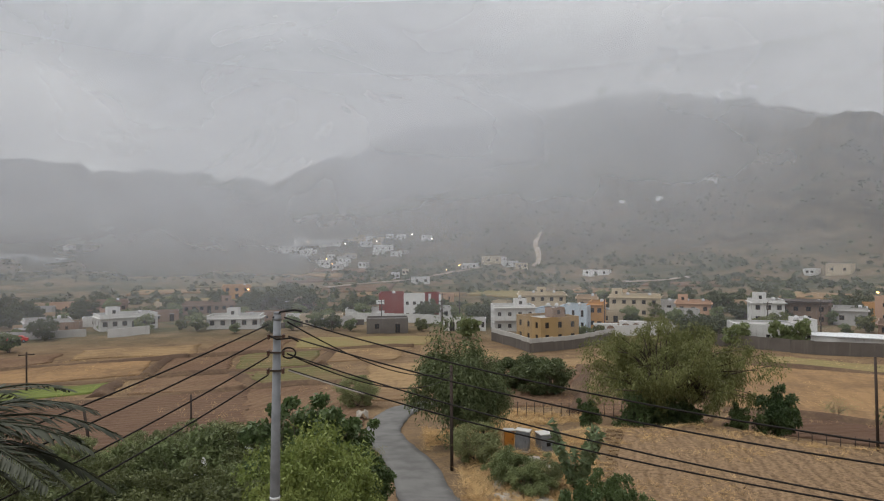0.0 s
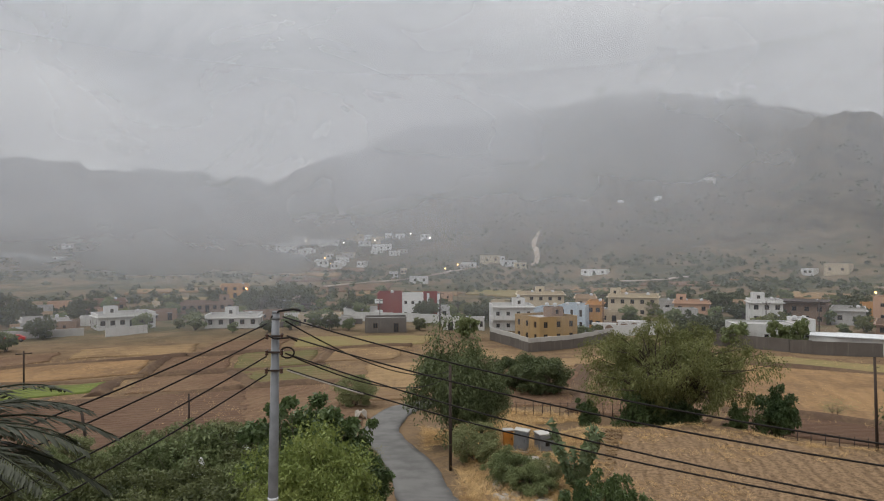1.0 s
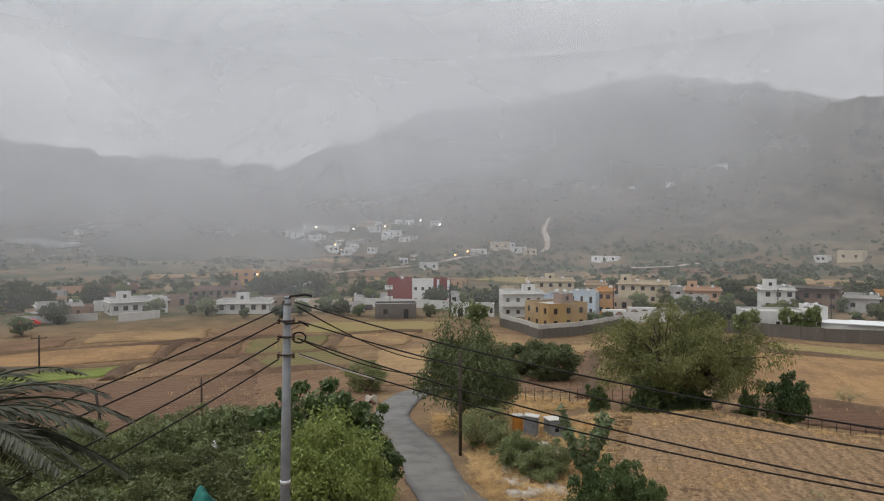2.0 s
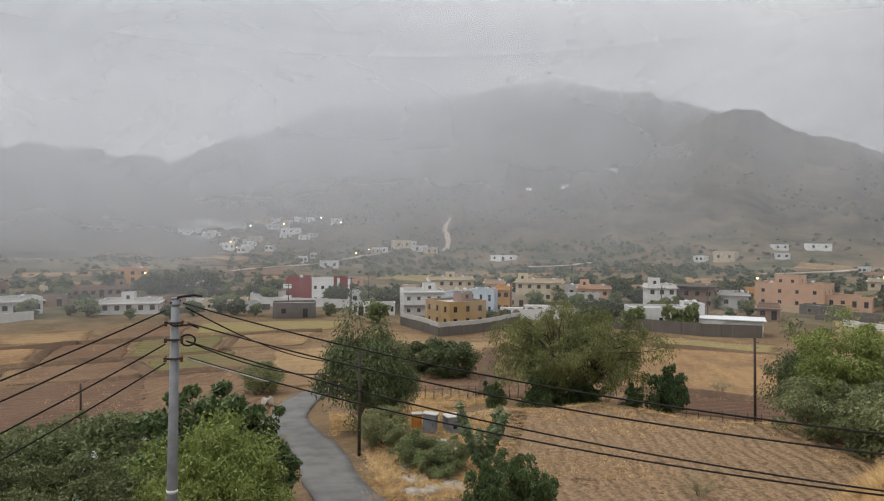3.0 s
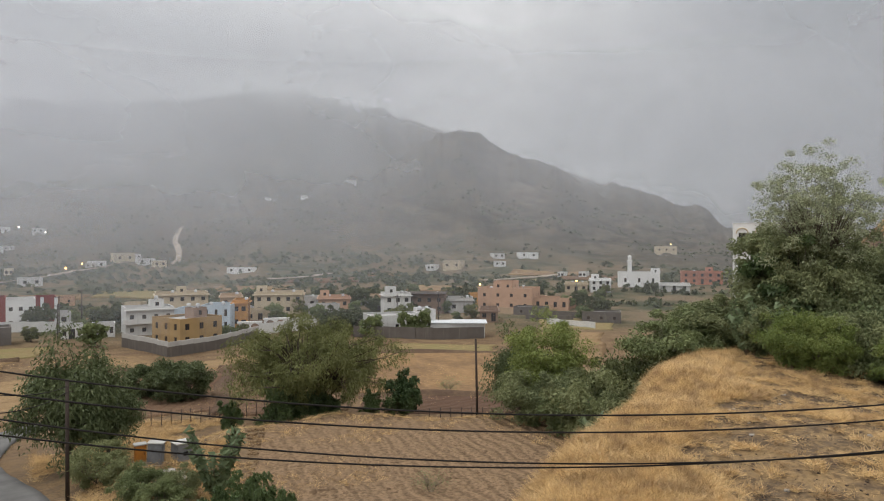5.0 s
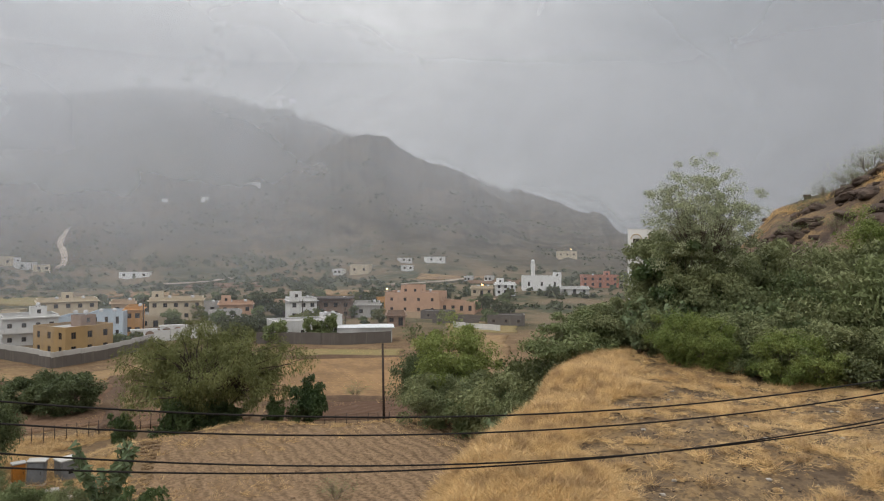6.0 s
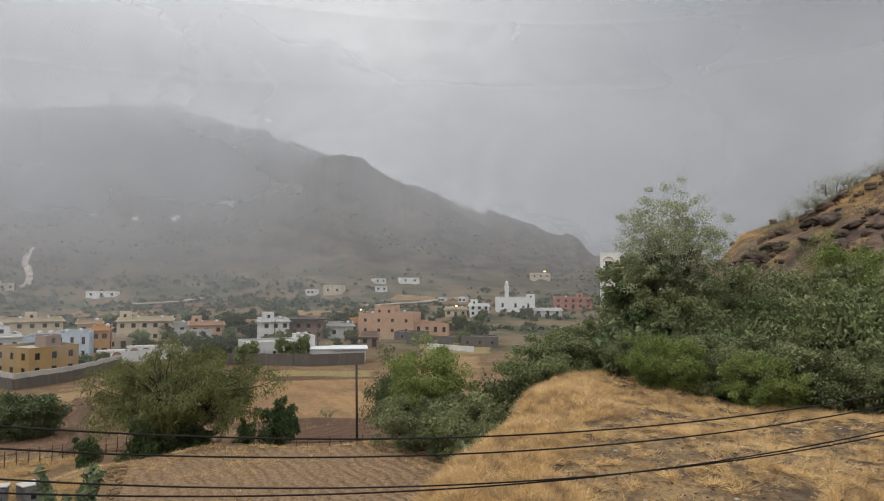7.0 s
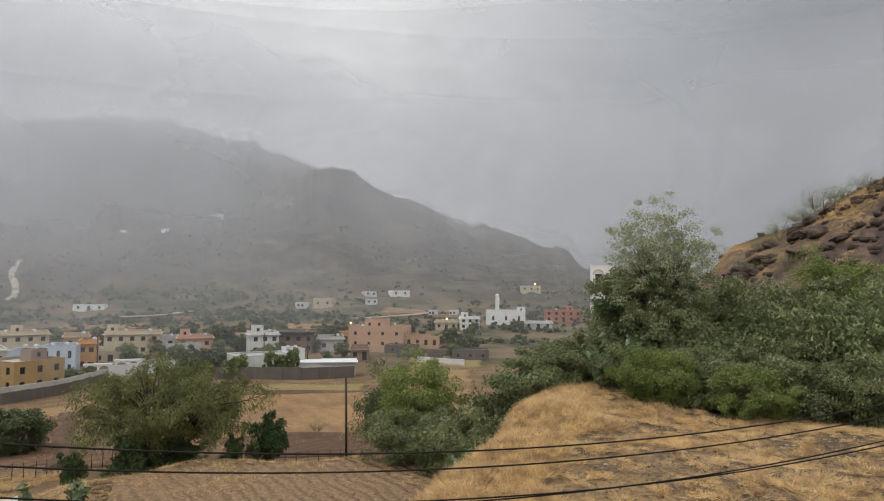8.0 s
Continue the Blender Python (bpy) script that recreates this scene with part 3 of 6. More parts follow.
def drape(name, material, corners, steps, lift, label, kind="structure", wobble=0.0, seed=0, skirt=0.5, category="field"):
    """A patch of ground between two edges, laid on the land. corners: function of (u, v) in 0..1 that gives x, y arrays."""
    nu, nv = steps
    u, v = np.meshgrid(np.linspace(0, 1, nu), np.linspace(0, 1, nv))
    x, y = corners(u, v)
    if wobble:
        x, y = x + wobble * fbm(x, y, 14, seed, 3), y + wobble * fbm(x, y, 14, seed + 9, 3)
    z = land(x, y) + lift
    inner = np.stack([x, y, z], -1)
    idx = np.arange(nu * nv).reshape(nv, nu)
    faces = [np.stack([idx[:-1, :-1], idx[:-1, 1:], idx[1:, 1:], idx[1:, :-1]], -1).reshape(-1, 4)]
    verts = [inner.reshape(-1, 3)]
    rim = np.concatenate([idx[0, :], idx[1:, -1], idx[-1, -2::-1], idx[-2:0:-1, 0]])
    low = verts[0][rim] - np.array([0, 0, skirt])
    k = len(rim)
    base = nu * nv + np.arange(k)
    faces.append(np.stack([rim, base, np.roll(base, -1), np.roll(rim, -1)], -1))
    me = fast_mesh(name, np.concatenate([verts[0], low]), np.concatenate(faces), material, True)
    return tagged(new(name, me), label, category, kind=kind)


def field(material, az0, az1, r0, r1, label, skew=0.0, lift=0.12, seed=0):
    """A field between two bearings and two distances; skew slides its far edge sideways."""
    def shape(u, v):
        r = r0 + (r1 - r0) * v
        a = np.radians(az0 + (az1 - az0) * u + skew * v)
        # straight, not round, field edges
        k = 1 / np.cos(np.radians((u - 0.5) * (az1 - az0)))
        return r * k * np.sin(a), r * k * np.cos(a)
    n = max(8, int((az1 - az0) * 2.2)), max(8, int((r1 - r0) * 0.9))
    return drape("field", M[material], shape, n, lift, label, wobble=1.1, seed=seed + 100)


WEST_FIELDS = [
    ("plough_dark", -42, -17.5, 56, 84, "dark brown freshly ploughed field", 1.5),
    ("plough", -17, -7, 58, 84, "brown ploughed field beside the lane", 0.5),
    ("green", -40, -28.5, 92, 101, "bright green strip of young crop", 1.5),
    ("plough", -26, -16.5, 87, 101, "brown earthen terrace between bunds", 1.0),
    ("olive", -15.8, -8.0, 86, 103, "olive green fallow field", -1.5),
    ("straw_gold", -38, -24.5, 107, 122, "golden stubble field below the village", 1.0),
    ("plough", -23.5, -18.5, 104, 122, "brown fallow field with low bunds", 1.2),
    ("olive", -17.6, -11.2, 106, 122, "grey-green fallow field", 1.2),
    ("straw", -10.2, -4.0, 106, 124, "dry straw field with brown patches", 1.5),
    ("plough", -39, -30.5, 126, 141, "narrow brown field at the village edge", 0.5),
    ("straw", -29.5, -21, 125, 142, "pale stubble field at the village edge", 0.8),
    ("plough", -20, -14, 126, 143, "brown field at the village edge", 1.0),
    ("straw_green", -13, -1.5, 128, 145, "yellow-green grass field by the village", 1.0),

]
EAST_FIELDS = [
    ("straw", -7.2, -1.5, 72, 102, "dry field behind the lane", 1.0),
    ("straw", 0.5, 6.5, 106, 130, "dry grass field with a brown path", 0.5),
    ("plough", 4.5, 11, 68, 100, "brown field behind the wire fence", 1.0),
    ("straw", 7.5, 15.5, 104, 124, "yellow stubble field below the walled house", 0.5),
    ("straw_green", 16.5, 23.5, 104, 128, "yellow-green stubble field", 0.5),
    ("plough", 12.5, 22, 64, 99, "brown field behind the big tree", 1.0),
    ("plough_dark", 23.5, 36.5, 61, 71, "dark brown strip along the terrace", 0.0),
    ("straw_gold", 23.5, 35.5, 74, 113, "wide golden stubble field", 1.0),
    ("straw_green", 25.5, 35.0, 115, 127, "pale green stubble by the dark wall", 0.0),
    ("straw", 37.5, 44, 108, 150, "pale stubble terraces", 0.0),
    ("straw_green", 39, 45, 156, 185, "yellow-green terrace below the white house", 0.0),
    ("plough", 36.5, 43, 66, 100, "brown eroded field edge", 0.0),
]
for i, (kind, a0, a1, r0, r1, words, skew) in enumerate(WEST_FIELDS + EAST_FIELDS):
    field(kind, a0, a1, r0, r1, words, skew, seed=i)

FAR_FIELDS = [
    ("straw_green", -24, -17.5, 244, 262, "pale green strip of grass behind the village"), ("straw", -26, -18, 286, 300, "dry stubble terrace behind the village"),
    ("olive", -21, -14, 308, 322, "olive fallow terrace behind the village"), ("plough", -10.5, -4.5, 276, 306, "reddish bare earth terrace"),
    ("plough_dark", -14, -7, 330, 352, "dark earth terrace on the valley side"), ("straw", -8, 1.5, 258, 270, "dry grass strip behind the red house"),
    ("straw", -16, -9, 368, 382, "dry terrace below the slope houses"), ("plough", -12, -4, 396, 416, "brown terrace below the slope houses"),
    ("straw_green", 2, 8, 262, 280, "pale grass behind the villas"), ("straw", 11, 17, 276, 290, "dry grass terrace behind the village"),
    ("plough", 17, 23, 300, 322, "brown terrace on the valley side"), ("straw_gold", 24, 30, 336, 350, "golden stubble terrace on the valley side"),
    ("straw", 27, 34, 262, 282, "dry terrace behind the dark canopy house"), ("olive", 33, 39, 300, 318, "olive fallow terrace on the valley side"),
    ("plough", 40, 47, 318, 336, "brown terrace behind the mosque"), ("straw", 36, 42, 346, 360, "dry terrace on the valley side"),
]
for i, (kind, a0, a1, r0, r1, words) in enumerate(FAR_FIELDS):
    field(kind, a0, a1, r0, r1, words, 0.6, 0.55, 300 + i * 5)

field("tilled", 14.0, 42, 22, 49.5, "tilled brown terrace with dry stubble rows", 0, 0.1, 60)


def strip(name, material, points, width, label, lift=0.06, category="road", cuts=12):
    """A road or path along plan points."""
    pts = np.array(points, float)
    t = np.linspace(0, len(pts) - 1, (len(pts) - 1) * cuts + 1)
    i = np.clip(t.astype(int), 0, len(pts) - 2)
    f = (t - i)[:, None]
    p0, p1, p2, p3 = pts[np.maximum(i - 1, 0)], pts[i], pts[i + 1], pts[np.minimum(i + 2, len(pts) - 1)]
    c = 0.5 * (2 * p1 + (p2 - p0) * f + (2 * p0 - 5 * p1 + 4 * p2 - p3) * f ** 2 + (3 * p1 - p0 - 3 * p2 + p3) * f ** 3)
    d = unit(np.gradient(c, axis=0))
    side = np.stack([d[:, 1], -d[:, 0]], -1)
    edge = 0.18 * fbm(c[:, 0], c[:, 1], 2.5, 5, 3)[:, None]

    def shape(u, v):
        k = np.clip((v[:, 0] * (len(c) - 1)).round().astype(int), 0, len(c) - 1)
        w = (u - 0.5)[:, :, None] * (width + edge[k][:, None, :])
        p = c[k][:, None, :] + side[k][:, None, :] * w
        return p[..., 0], p[..., 1]
    return drape(name, M[material], shape, (7, len(c)), lift, label, skirt=0.25, category=category)


strip("road", "road", [(4.5, 13), (2.4, 21), (0.6, 28), (-0.75, 33.5), (-1.6, 38.7), (-2.5, 42.5), (-3.9, 48), (-5.0, 54), (-4.7, 60.5), (-3.2, 66), (0.5, 70), (5, 72)], 2.9,
      "narrow worn asphalt lane winding downhill", lift=0.2)
for k, (stops, wide) in enumerate((([at(8.0, 420), at(8.4, 470), at(8.1, 520), at(8.6, 560)], 3.6), ([at(-10, 292), at(-4, 318), at(1, 372), at(4.5, 400)], 2.8),
                                   ([at(15.5, 312), at(18, 322), at(20.5, 345)], 4.0), ([at(34, 300), at(38, 318), at(41, 352)], 4.0))):
    strip("track", "track", stops, wide, "pale dirt track climbing the valley side", lift=1.3, category="track")
strip("path", "straw", [(-46, 196), (-20, 203), (6, 206), (30, 196), (42, 178)], 4.0, "pale dusty village street", category="road")


def mist(name, radius, low, high, material, label):
    """A long curtain of hanging mist across the valley."""
    az = np.radians(np.linspace(-80, 95, 420))
    hs = np.linspace(low, high, 12)
    a, h = np.meshgrid(az, hs)
    r = radius * (1 + 0.05 * np.sin(a * 3 + radius))
    verts = np.stack([r * np.sin(a), r * np.cos(a), h], -1).reshape(-1, 3)
    n = len(az)
    i, j = np.meshgrid(np.arange(n - 1), np.arange(len(hs) - 1))
    faces = np.stack([j * n + i, j * n + i + 1, (j + 1) * n + i + 1, (j + 1) * n + i], -1).reshape(-1, 4)
    me = fast_mesh(name, verts, faces, material, True)
    above = verts[:, 2] - land(verts[:, 0], verts[:, 1])
    me.attributes.new("clearance", "FLOAT", "POINT").data.foreach_set("value", above.astype(np.float32))
    ob = new(name, me)
    return tagged(ob, label, "mist", kind="stuff")


# thin translucent sheets, added to imitate the haze that grows with distance
mist("mist", 140, 0, 60, mist_material("faint_field_mist", 0.115, 400, 500, 1.7, 0.7, 0.02, -1.0, 8.0), "faint drizzle haze in front of the village")
mist("mist", 236, 0, 110, mist_material("thin_valley_mist", 0.19, 400, 500, 1.6, 0.7, 0.014, 0.0, 13.0), "thin veil of grey mist over the village")
mist("mist", 340, 0, 170, mist_material("valley_mist", 0.24, 600, 700, 1.5, 0.62, 0.01, 0.0, 26.0), "grey rain mist hanging over the valley")
mist("mist", 500, 0, 260, mist_material("deep_valley_mist", 0.33, 600, 700, 1.4, 0.72, 0.008, 0.0, 50.0), "grey rain mist below the mountain")
mist("mist", 770, 0, 420, mist_material("slope_mist", 0.34, 900, 999, 1.15, 0.8, 0.005, 0.0, 95.0), "grey mist on the mountain slopes")
mist("cloud_bank", 1400, 0, 640, mist_material("cloud_bank_mist", 0.13, 275, 430, 0.8, 2.7, 0.0028, 0.0, 70.0, 400, 520, (0.93, 0.95, 0.98)), "low cloud hiding the mountain top")


def bund(a0, r0, a1, r1, width=2.4, high=0.55):
    """A worn earth bank between two fields."""
    p, q = Vector(at(a0, r0)), Vector(at(a1, r1))
    d = (q - p).normalized()
    side = Vector((-d.y, d.x))

    def shape(u, v):
        x = p.x + (q.x - p.x) * v + side.x * (u - 0.5) * width
        y = p.y + (q.y - p.y) * v + side.y * (u - 0.5) * width
        return x, y
    n = max(10, int((q - p).length / 1.5))
    ob = drape("bund", M["bund"], shape, (7, n), 0.05, "worn brown earth bank between fields", wobble=1.3, seed=int(r0), skirt=0.3, category="bund")
    for i, v in enumerate(ob.data.vertices):
        if i < 7 * n:
            u = (i % 7) / 6
            v.co.z += high * math.sin(math.pi * u) ** 2 * (0.75 + 0.4 * math.sin(i * 0.05))
    return ob


for ends in ((-40, 86, -17, 85.5), (-17, 86, -7, 85), (-40, 104, -24, 104.5), (-24, 103, -10, 104), (-39, 124, -21, 123.5), (-21, 124, -3, 126), (-27.3, 88, -25.6, 103), (-16.2, 87, -17.6, 103),
             (-24.2, 106, -23.0, 122), (-11, 106, -10, 123), (11.8, 66, 12.2, 101), (12.5, 101.5, 23, 101), (23.5, 72.5, 36.5, 72.5), (23.8, 114, 36, 114), (0, 104, 7, 102.5), (36.6, 60, 37.5, 105)):
    bund(*ends)

# ---- trees and bushes ----


def tree(name, label, height, spread, crown_low, clumps, per, size, leaf_mat, bark_mat="bark", aspect=0.45, droop=0.2, trunk=0.2, stems=1,
         clump_r=0.9, seed=0, flat=1.0, shell=0.55, category="tree"):
    """A tree or bush at the origin: tapered stems, limbs to each clump, and a crown of many small leaves with gaps."""
    gen = np.random.default_rng(seed)
    root = thing(name, label=label, category=category)
    mid = (height + crown_low) / 2
    half = (height - crown_low) / 2
    v = unit(gen.normal(0, 1, (clumps, 3)))
    k = gen.uniform(shell, 1.0, clumps)[:, None] * (1 + 0.16 * gen.normal(0, 1, (clumps, 1)))
    c = v * k * np.array([spread, spread, half * flat]) + np.array([0, 0, mid])
    c[:, 2] = np.maximum(c[:, 2], crown_low * 0.8 + 0.15)
    bm = bmesh.new()
    forks = []
    for s in range(stems):
        a = s * math.tau / stems + gen.uniform(0, 1)
        lean = 0.0 if stems == 1 else 0.22 * spread
        fork = np.array([math.cos(a) * lean, math.sin(a) * lean, crown_low + half * 0.35])
        base = np.array([math.cos(a), math.sin(a), 0]) * trunk * (0 if stems == 1 else 1.2)
        knee = base * 0.6 + fork * 0.4 + gen.normal(0, 0.05 * spread, 3) * np.array([1, 1, 0])
        tube(bm, [base - np.array([0, 0, 0.3]), base + np.array([0, 0, 0.1]), knee, fork], [trunk * 1.35, trunk, trunk * 0.75, trunk * 0.5], 7)
        forks.append((fork, knee))
    for p in c:
        f, knee = min(forks, key=lambda q: np.linalg.norm(q[0] - p))
        start = f if p[2] > f[2] else f * 0.5 + knee * 0.5
        bend = (start + p) / 2 + np.array([0, 0, 0.12 * spread]) + gen.normal(0, 0.06 * spread, 3)
        tube(bm, [start, bend, p], [trunk * 0.3, trunk * 0.17, trunk * 0.05], 3, False)
    part("trunk", bm, M[bark_mat], root)
    n = clumps * per
    which = np.repeat(np.arange(clumps), per)
    spot = gen.normal(0, 1, (n, 3))
    spot = unit(spot) * (gen.uniform(0, 1, n) ** 0.5)[:, None] * clump_r * gen.uniform(0.6, 1.35, clumps)[which][:, None]
    spot[:, 2] *= 0.7
    if droop > 0.5:
        spot[:, 2] -= np.abs(gen.normal(0, 0.6 * clump_r, n)) * droop
    pts = c[which] + spot
    pts[:, 2] = np.maximum(pts[:, 2], 0.08)
    verts, faces = leaves(pts, size, aspect, spot + v[which] * 0.4, droop, gen)
    part("crown", fast_mesh("crown", verts, faces, M[leaf_mat]), M[leaf_mat], root)
    return root


def plant(source, az, r, scale=1.0, turn=0.0, sink=0.0, group="", label="", tall=1.0):
    """A copy of a tree or bush standing on the land."""
    x, y = at(az, r)
    ob = copy_thing(source, pose(x, y, ground_z(x, y) - sink, 0, 0, turn) @ Matrix.Diagonal((scale, scale, scale * tall, 1)))
    if label:
        ob["label"] = label
    if group:
        ob["group"] = group
    return ob


def settle(source, az, r, turn=0.0, sink=0.0):
    """Stands the first one of a kind on the land."""
    x, y = at(az, r)
    source.matrix_basis = pose(x, y, ground_z(x, y) - sink, 0, 0, turn)
    return source


# the big spreading tree and its neighbours
big = tree("acacia_tree", "large spreading acacia with airy olive crown and dark limbs", 10.0, 7.2, 1.9, 270, 230, 0.25, "acacia", "bark_dark", 0.24, 0.8, 0.36, 4, 0.85, 11, 0.95, 0.45)
settle(big, 19.0, 58, 20, 0.2)
under = tree("bush", "dense dark green bush under the acacia", 4.4, 2.1, 0.3, 60, 170, 0.26, "fig", "bark_dark", 0.5, 0.2, 0.1, 3, 0.62, 12, 1.0, 0.15, category="bush")
settle(under, 27.0, 57, 10)
under.scale = (0.72, 0.72, 1.1)
plant(under, 16.6, 55.0, 1.25, 80, 0, "", "", 0.72)
plant(under, 19.0, 56.0, 1.1, 200, 0, "", "", 0.66)
plant(under, 20.8, 56.5, 0.8, 300, 0, "", "", 0.7)
plant(under, 12.6, 54, 0.62, 120, 0, "", "low dark green bush in dry grass")
plant(under, 24.2, 56, 0.55, 40, 0, "", "low dark green bush in dry grass")
mid_tree = tree("tree", "dense dark green tree with drooping foliage beside the lane", 8.2, 3.1, 1.5, 130, 230, 0.23, "deep", "bark_dark", 0.38, 0.85, 0.2, 2, 1.0, 13, 1.0, 0.3)
settle(mid_tree, 1.2, 47, 0, 0.3)
plant(mid_tree, 3.4, 46, 0.66, 200)
olive_bush = tree("bush", "rounded dark grey-green bush at a field edge", 4.2, 3.3, 0.2, 80, 220, 0.26, "deep", "bark", 0.4, 0.2, 0.12, 3, 0.8, 14, category="bush")
settle(olive_bush, 8.6, 76, 0)
plant(olive_bush, 6.2, 80, 0.85, 90)

shrub_a = tree("bush", "grey-green thorny shrub with fine leaves", 3.4, 2.3, 0.1, 70, 230, 0.15, "shrub", "bark", 0.45, 0.25, 0.07, 4, 0.62, 15, category="bush")
settle(shrub_a, 45.4, 44, 0)
plant(shrub_a, -7.6, 68, 0.95, 40, 0, "", "small grey thorny bush beside the lane")
plant(shrub_a, 2.7, 41, 0.72, 0)
shrub_b = tree("bush", "tangled green shrub with fine leaves", 3.1, 2.5, 0.1, 66, 210, 0.165, "dark", "bark", 0.45, 0.3, 0.06, 4, 0.62, 16, category="bush")
settle(shrub_b, 43.6, 49, 0)
plant(shrub_b, 7.6, 35, 0.5, 30)
shrub_c = tree("bush", "dark tangled bush of the thicket", 3.1, 2.4, 0.1, 62, 190, 0.165, "thicket", "bark_dark", 0.45, 0.3, 0.06, 4, 0.65, 26, category="bush")
settle(shrub_c, -24.5, 36)
bright_a = tree("bush", "fresh bright green leafy bush", 3.6, 2.3, 0.1, 84, 230, 0.14, "bright", "bark", 0.45, 0.3, 0.07, 3, 0.68, 17, category="bush")
bright_a.scale = (1.05, 1.05, 1.3)
x, y = at(-11.0, 24.5)
bright_a.location = (x, y, ground_z(x, y))
pale_tree = tree("tree", "airy pale green tree with thin bare limbs showing", 11.6, 3.6, 4.8, 300, 105, 0.11, "pale", "bark", 0.5, 0.15, 0.07, 8, 0.46, 18, 1.0, 0.3)
settle(pale_tree, 60.3, 42.5)
fig = tree("fig_tree", "deep green fig tree with large leaves", 5.6, 2.3, 1.0, 46, 190, 0.24, "fig", "bark", 0.66, 0.35, 0.14, 2, 0.6, 19)
settle(fig, -10.4, 29.5, 0)
leafy = tree("tree", "dense leafy green tree on the bank", 7.6, 2.9, 0.8, 96, 230, 0.18, "shrub", "bark_dark", 0.5, 0.3, 0.13, 3, 0.75, 23)
settle(leafy, 58.6, 42.5)

# tree beside the eastern fields
green_tree = tree("tree", "soft green tree with rounded crown at the field corner", 7.2, 3.2, 0.6, 90, 300, 0.24, "bright", "bark", 0.3, 0.45, 0.16, 3, 0.95, 20)
settle(green_tree, 39.6, 52, 0)
plant(mid_tree, 37.2, 57, 0.95, 30, 0, "", "dark green tree behind a lighter one")
plant(shrub_a, 38.0, 48.5, 1.15, 50)
plant(shrub_a, 41.8, 47, 1.2, 170)
plant(shrub_b, 43.0, 46, 1.2, 10)

# the brushy bank below the rocky hill
bank_low = [
    (44.5, 43, 1.35, 1.15, 'a'), (46.4, 46, 1.5, 1.25, 'b'), (47.2, 41, 1.2, 1.0, 'a'), (49.2, 46, 1.4, 0.95, 'b'), (50.2, 41.5, 1.2, 0.9, 'b'),
    (52.0, 46, 1.2, 0.8, 'a'), (53.0, 42, 1.1, 0.8, 'a'), (54.8, 48, 1.2, 0.75, 'b'), (56.4, 43, 1.25, 0.95, 'a'), (57.8, 48.5, 1.4, 1.2, 'b'),
    (59.0, 43, 1.4, 1.15, 'a'), (61.2, 46, 1.5, 1.3, 'b'), (62.6, 41.5, 1.35, 1.1, 'a'), (64.6, 46, 1.5, 1.25, 'a'), (66.0, 41, 1.35, 1.15, 'b'),
]
bank_high = [
    (67.8, 45, 1.5, 1.3, 'a'), (69.4, 41, 1.35, 1.1, 'a'), (71.2, 45, 1.45, 1.2, 'b'), (72.6, 40.5, 1.4, 1.25, 'b'), (75.0, 44, 1.5, 1.25, 'a'), (77, 40, 1.4, 1.2, 'b'),
    (79.5, 43, 1.5, 1.2, 'a'), (63.4, 52, 1.3, 1.1, 'b'), (66.8, 52, 1.1, 1.0, 'a'), (70.2, 51, 1.1, 1.0, 'a'), (73.6, 50, 1.0, 1.0, 'b'),
]
bank_front = [(57.6, 39, 0.9, 0.9, "a"), (61.4, 38, 0.95, 0.9, "b"), (64.2, 37, 0.95, 1.0, "a"), (65.6, 36.4, 0.8, 0.8, "b"), (68.2, 36.6, 0.95, 1.0, "a"), (71.4, 36.6, 0.95, 0.9, "b"), (74.2, 37, 1.0, 1.0, "a"), (77, 37, 1.0, 1.0, "b")]
for i, (az, r, sc, tall, kind) in enumerate(bank_low + bank_high + bank_front):
    plant(shrub_c if i % 7 == 3 or (az < 57.5 and i % 2) else shrub_a if kind == 'a' else shrub_b, az, r, sc, i * 67, 0.1, "bushes on the bank", "tangled dry-country bush on the bank", tall)
for az, r, sc, turn in ((58.6, 36.2, 0.62, 0), (60.6, 35.6, 0.6, 40), (66.5, 35, 0.6, 200), (68.4, 35.2, 0.55, 60), (61.8, 44.5, 0.9, 77), (55.2, 45, 0.7, 10)):
    plant(bright_a, az, r, sc, turn, 0, "green bushes on the bank", "", 0.9)
plant(leafy, 58.3, 44.5, 1.1, 300, 0, "", "dark leafy tree on the bank")
plant(leafy, 59.8, 44.0, 1.02, 20)
plant(fig, 59.0, 42, 1.15, 20, 0, "", "dark leafy tree on the bank")
plant(leafy, 60.9, 41.5, 0.85, 220)
plant(leafy, 63.2, 45, 1.05, 70)
plant(leafy, 58.8, 48, 1.1, 150)
plant(shrub_a, 65.4, 48, 1.9, 70, 0, "", "tall grey-green shrub on the bank")
plant(fig, 59.4, 46, 1.4, 140, 0, "", "dark leafy tree on the bank")
plant(leafy, 61.9, 52, 0.95, 90, 0, "", "dark leafy tree on the bank")
plant(leafy, 64.3, 53, 0.95, 240, 0, "", "dark leafy tree on the bank")
plant(green_tree, 72.8, 54, 0.85, 70, 0, "", "small green tree below the rocks")
plant(green_tree, 75.6, 52, 0.7, 150, 0, "", "small green tree below the rocks")

# bare thorn bushes along the hill's skyline
thorn = tree("thorn_bush", "leafless grey thorn bush on the rocky skyline", 2.6, 2.0, 0.3, 70, 10, 0.16, "shrub", "twig", 0.3, 0, 0.05, 5, 0.7, 21, 0.9, 0.4, category="bush")
settle(thorn, 68.9, 76, 0)
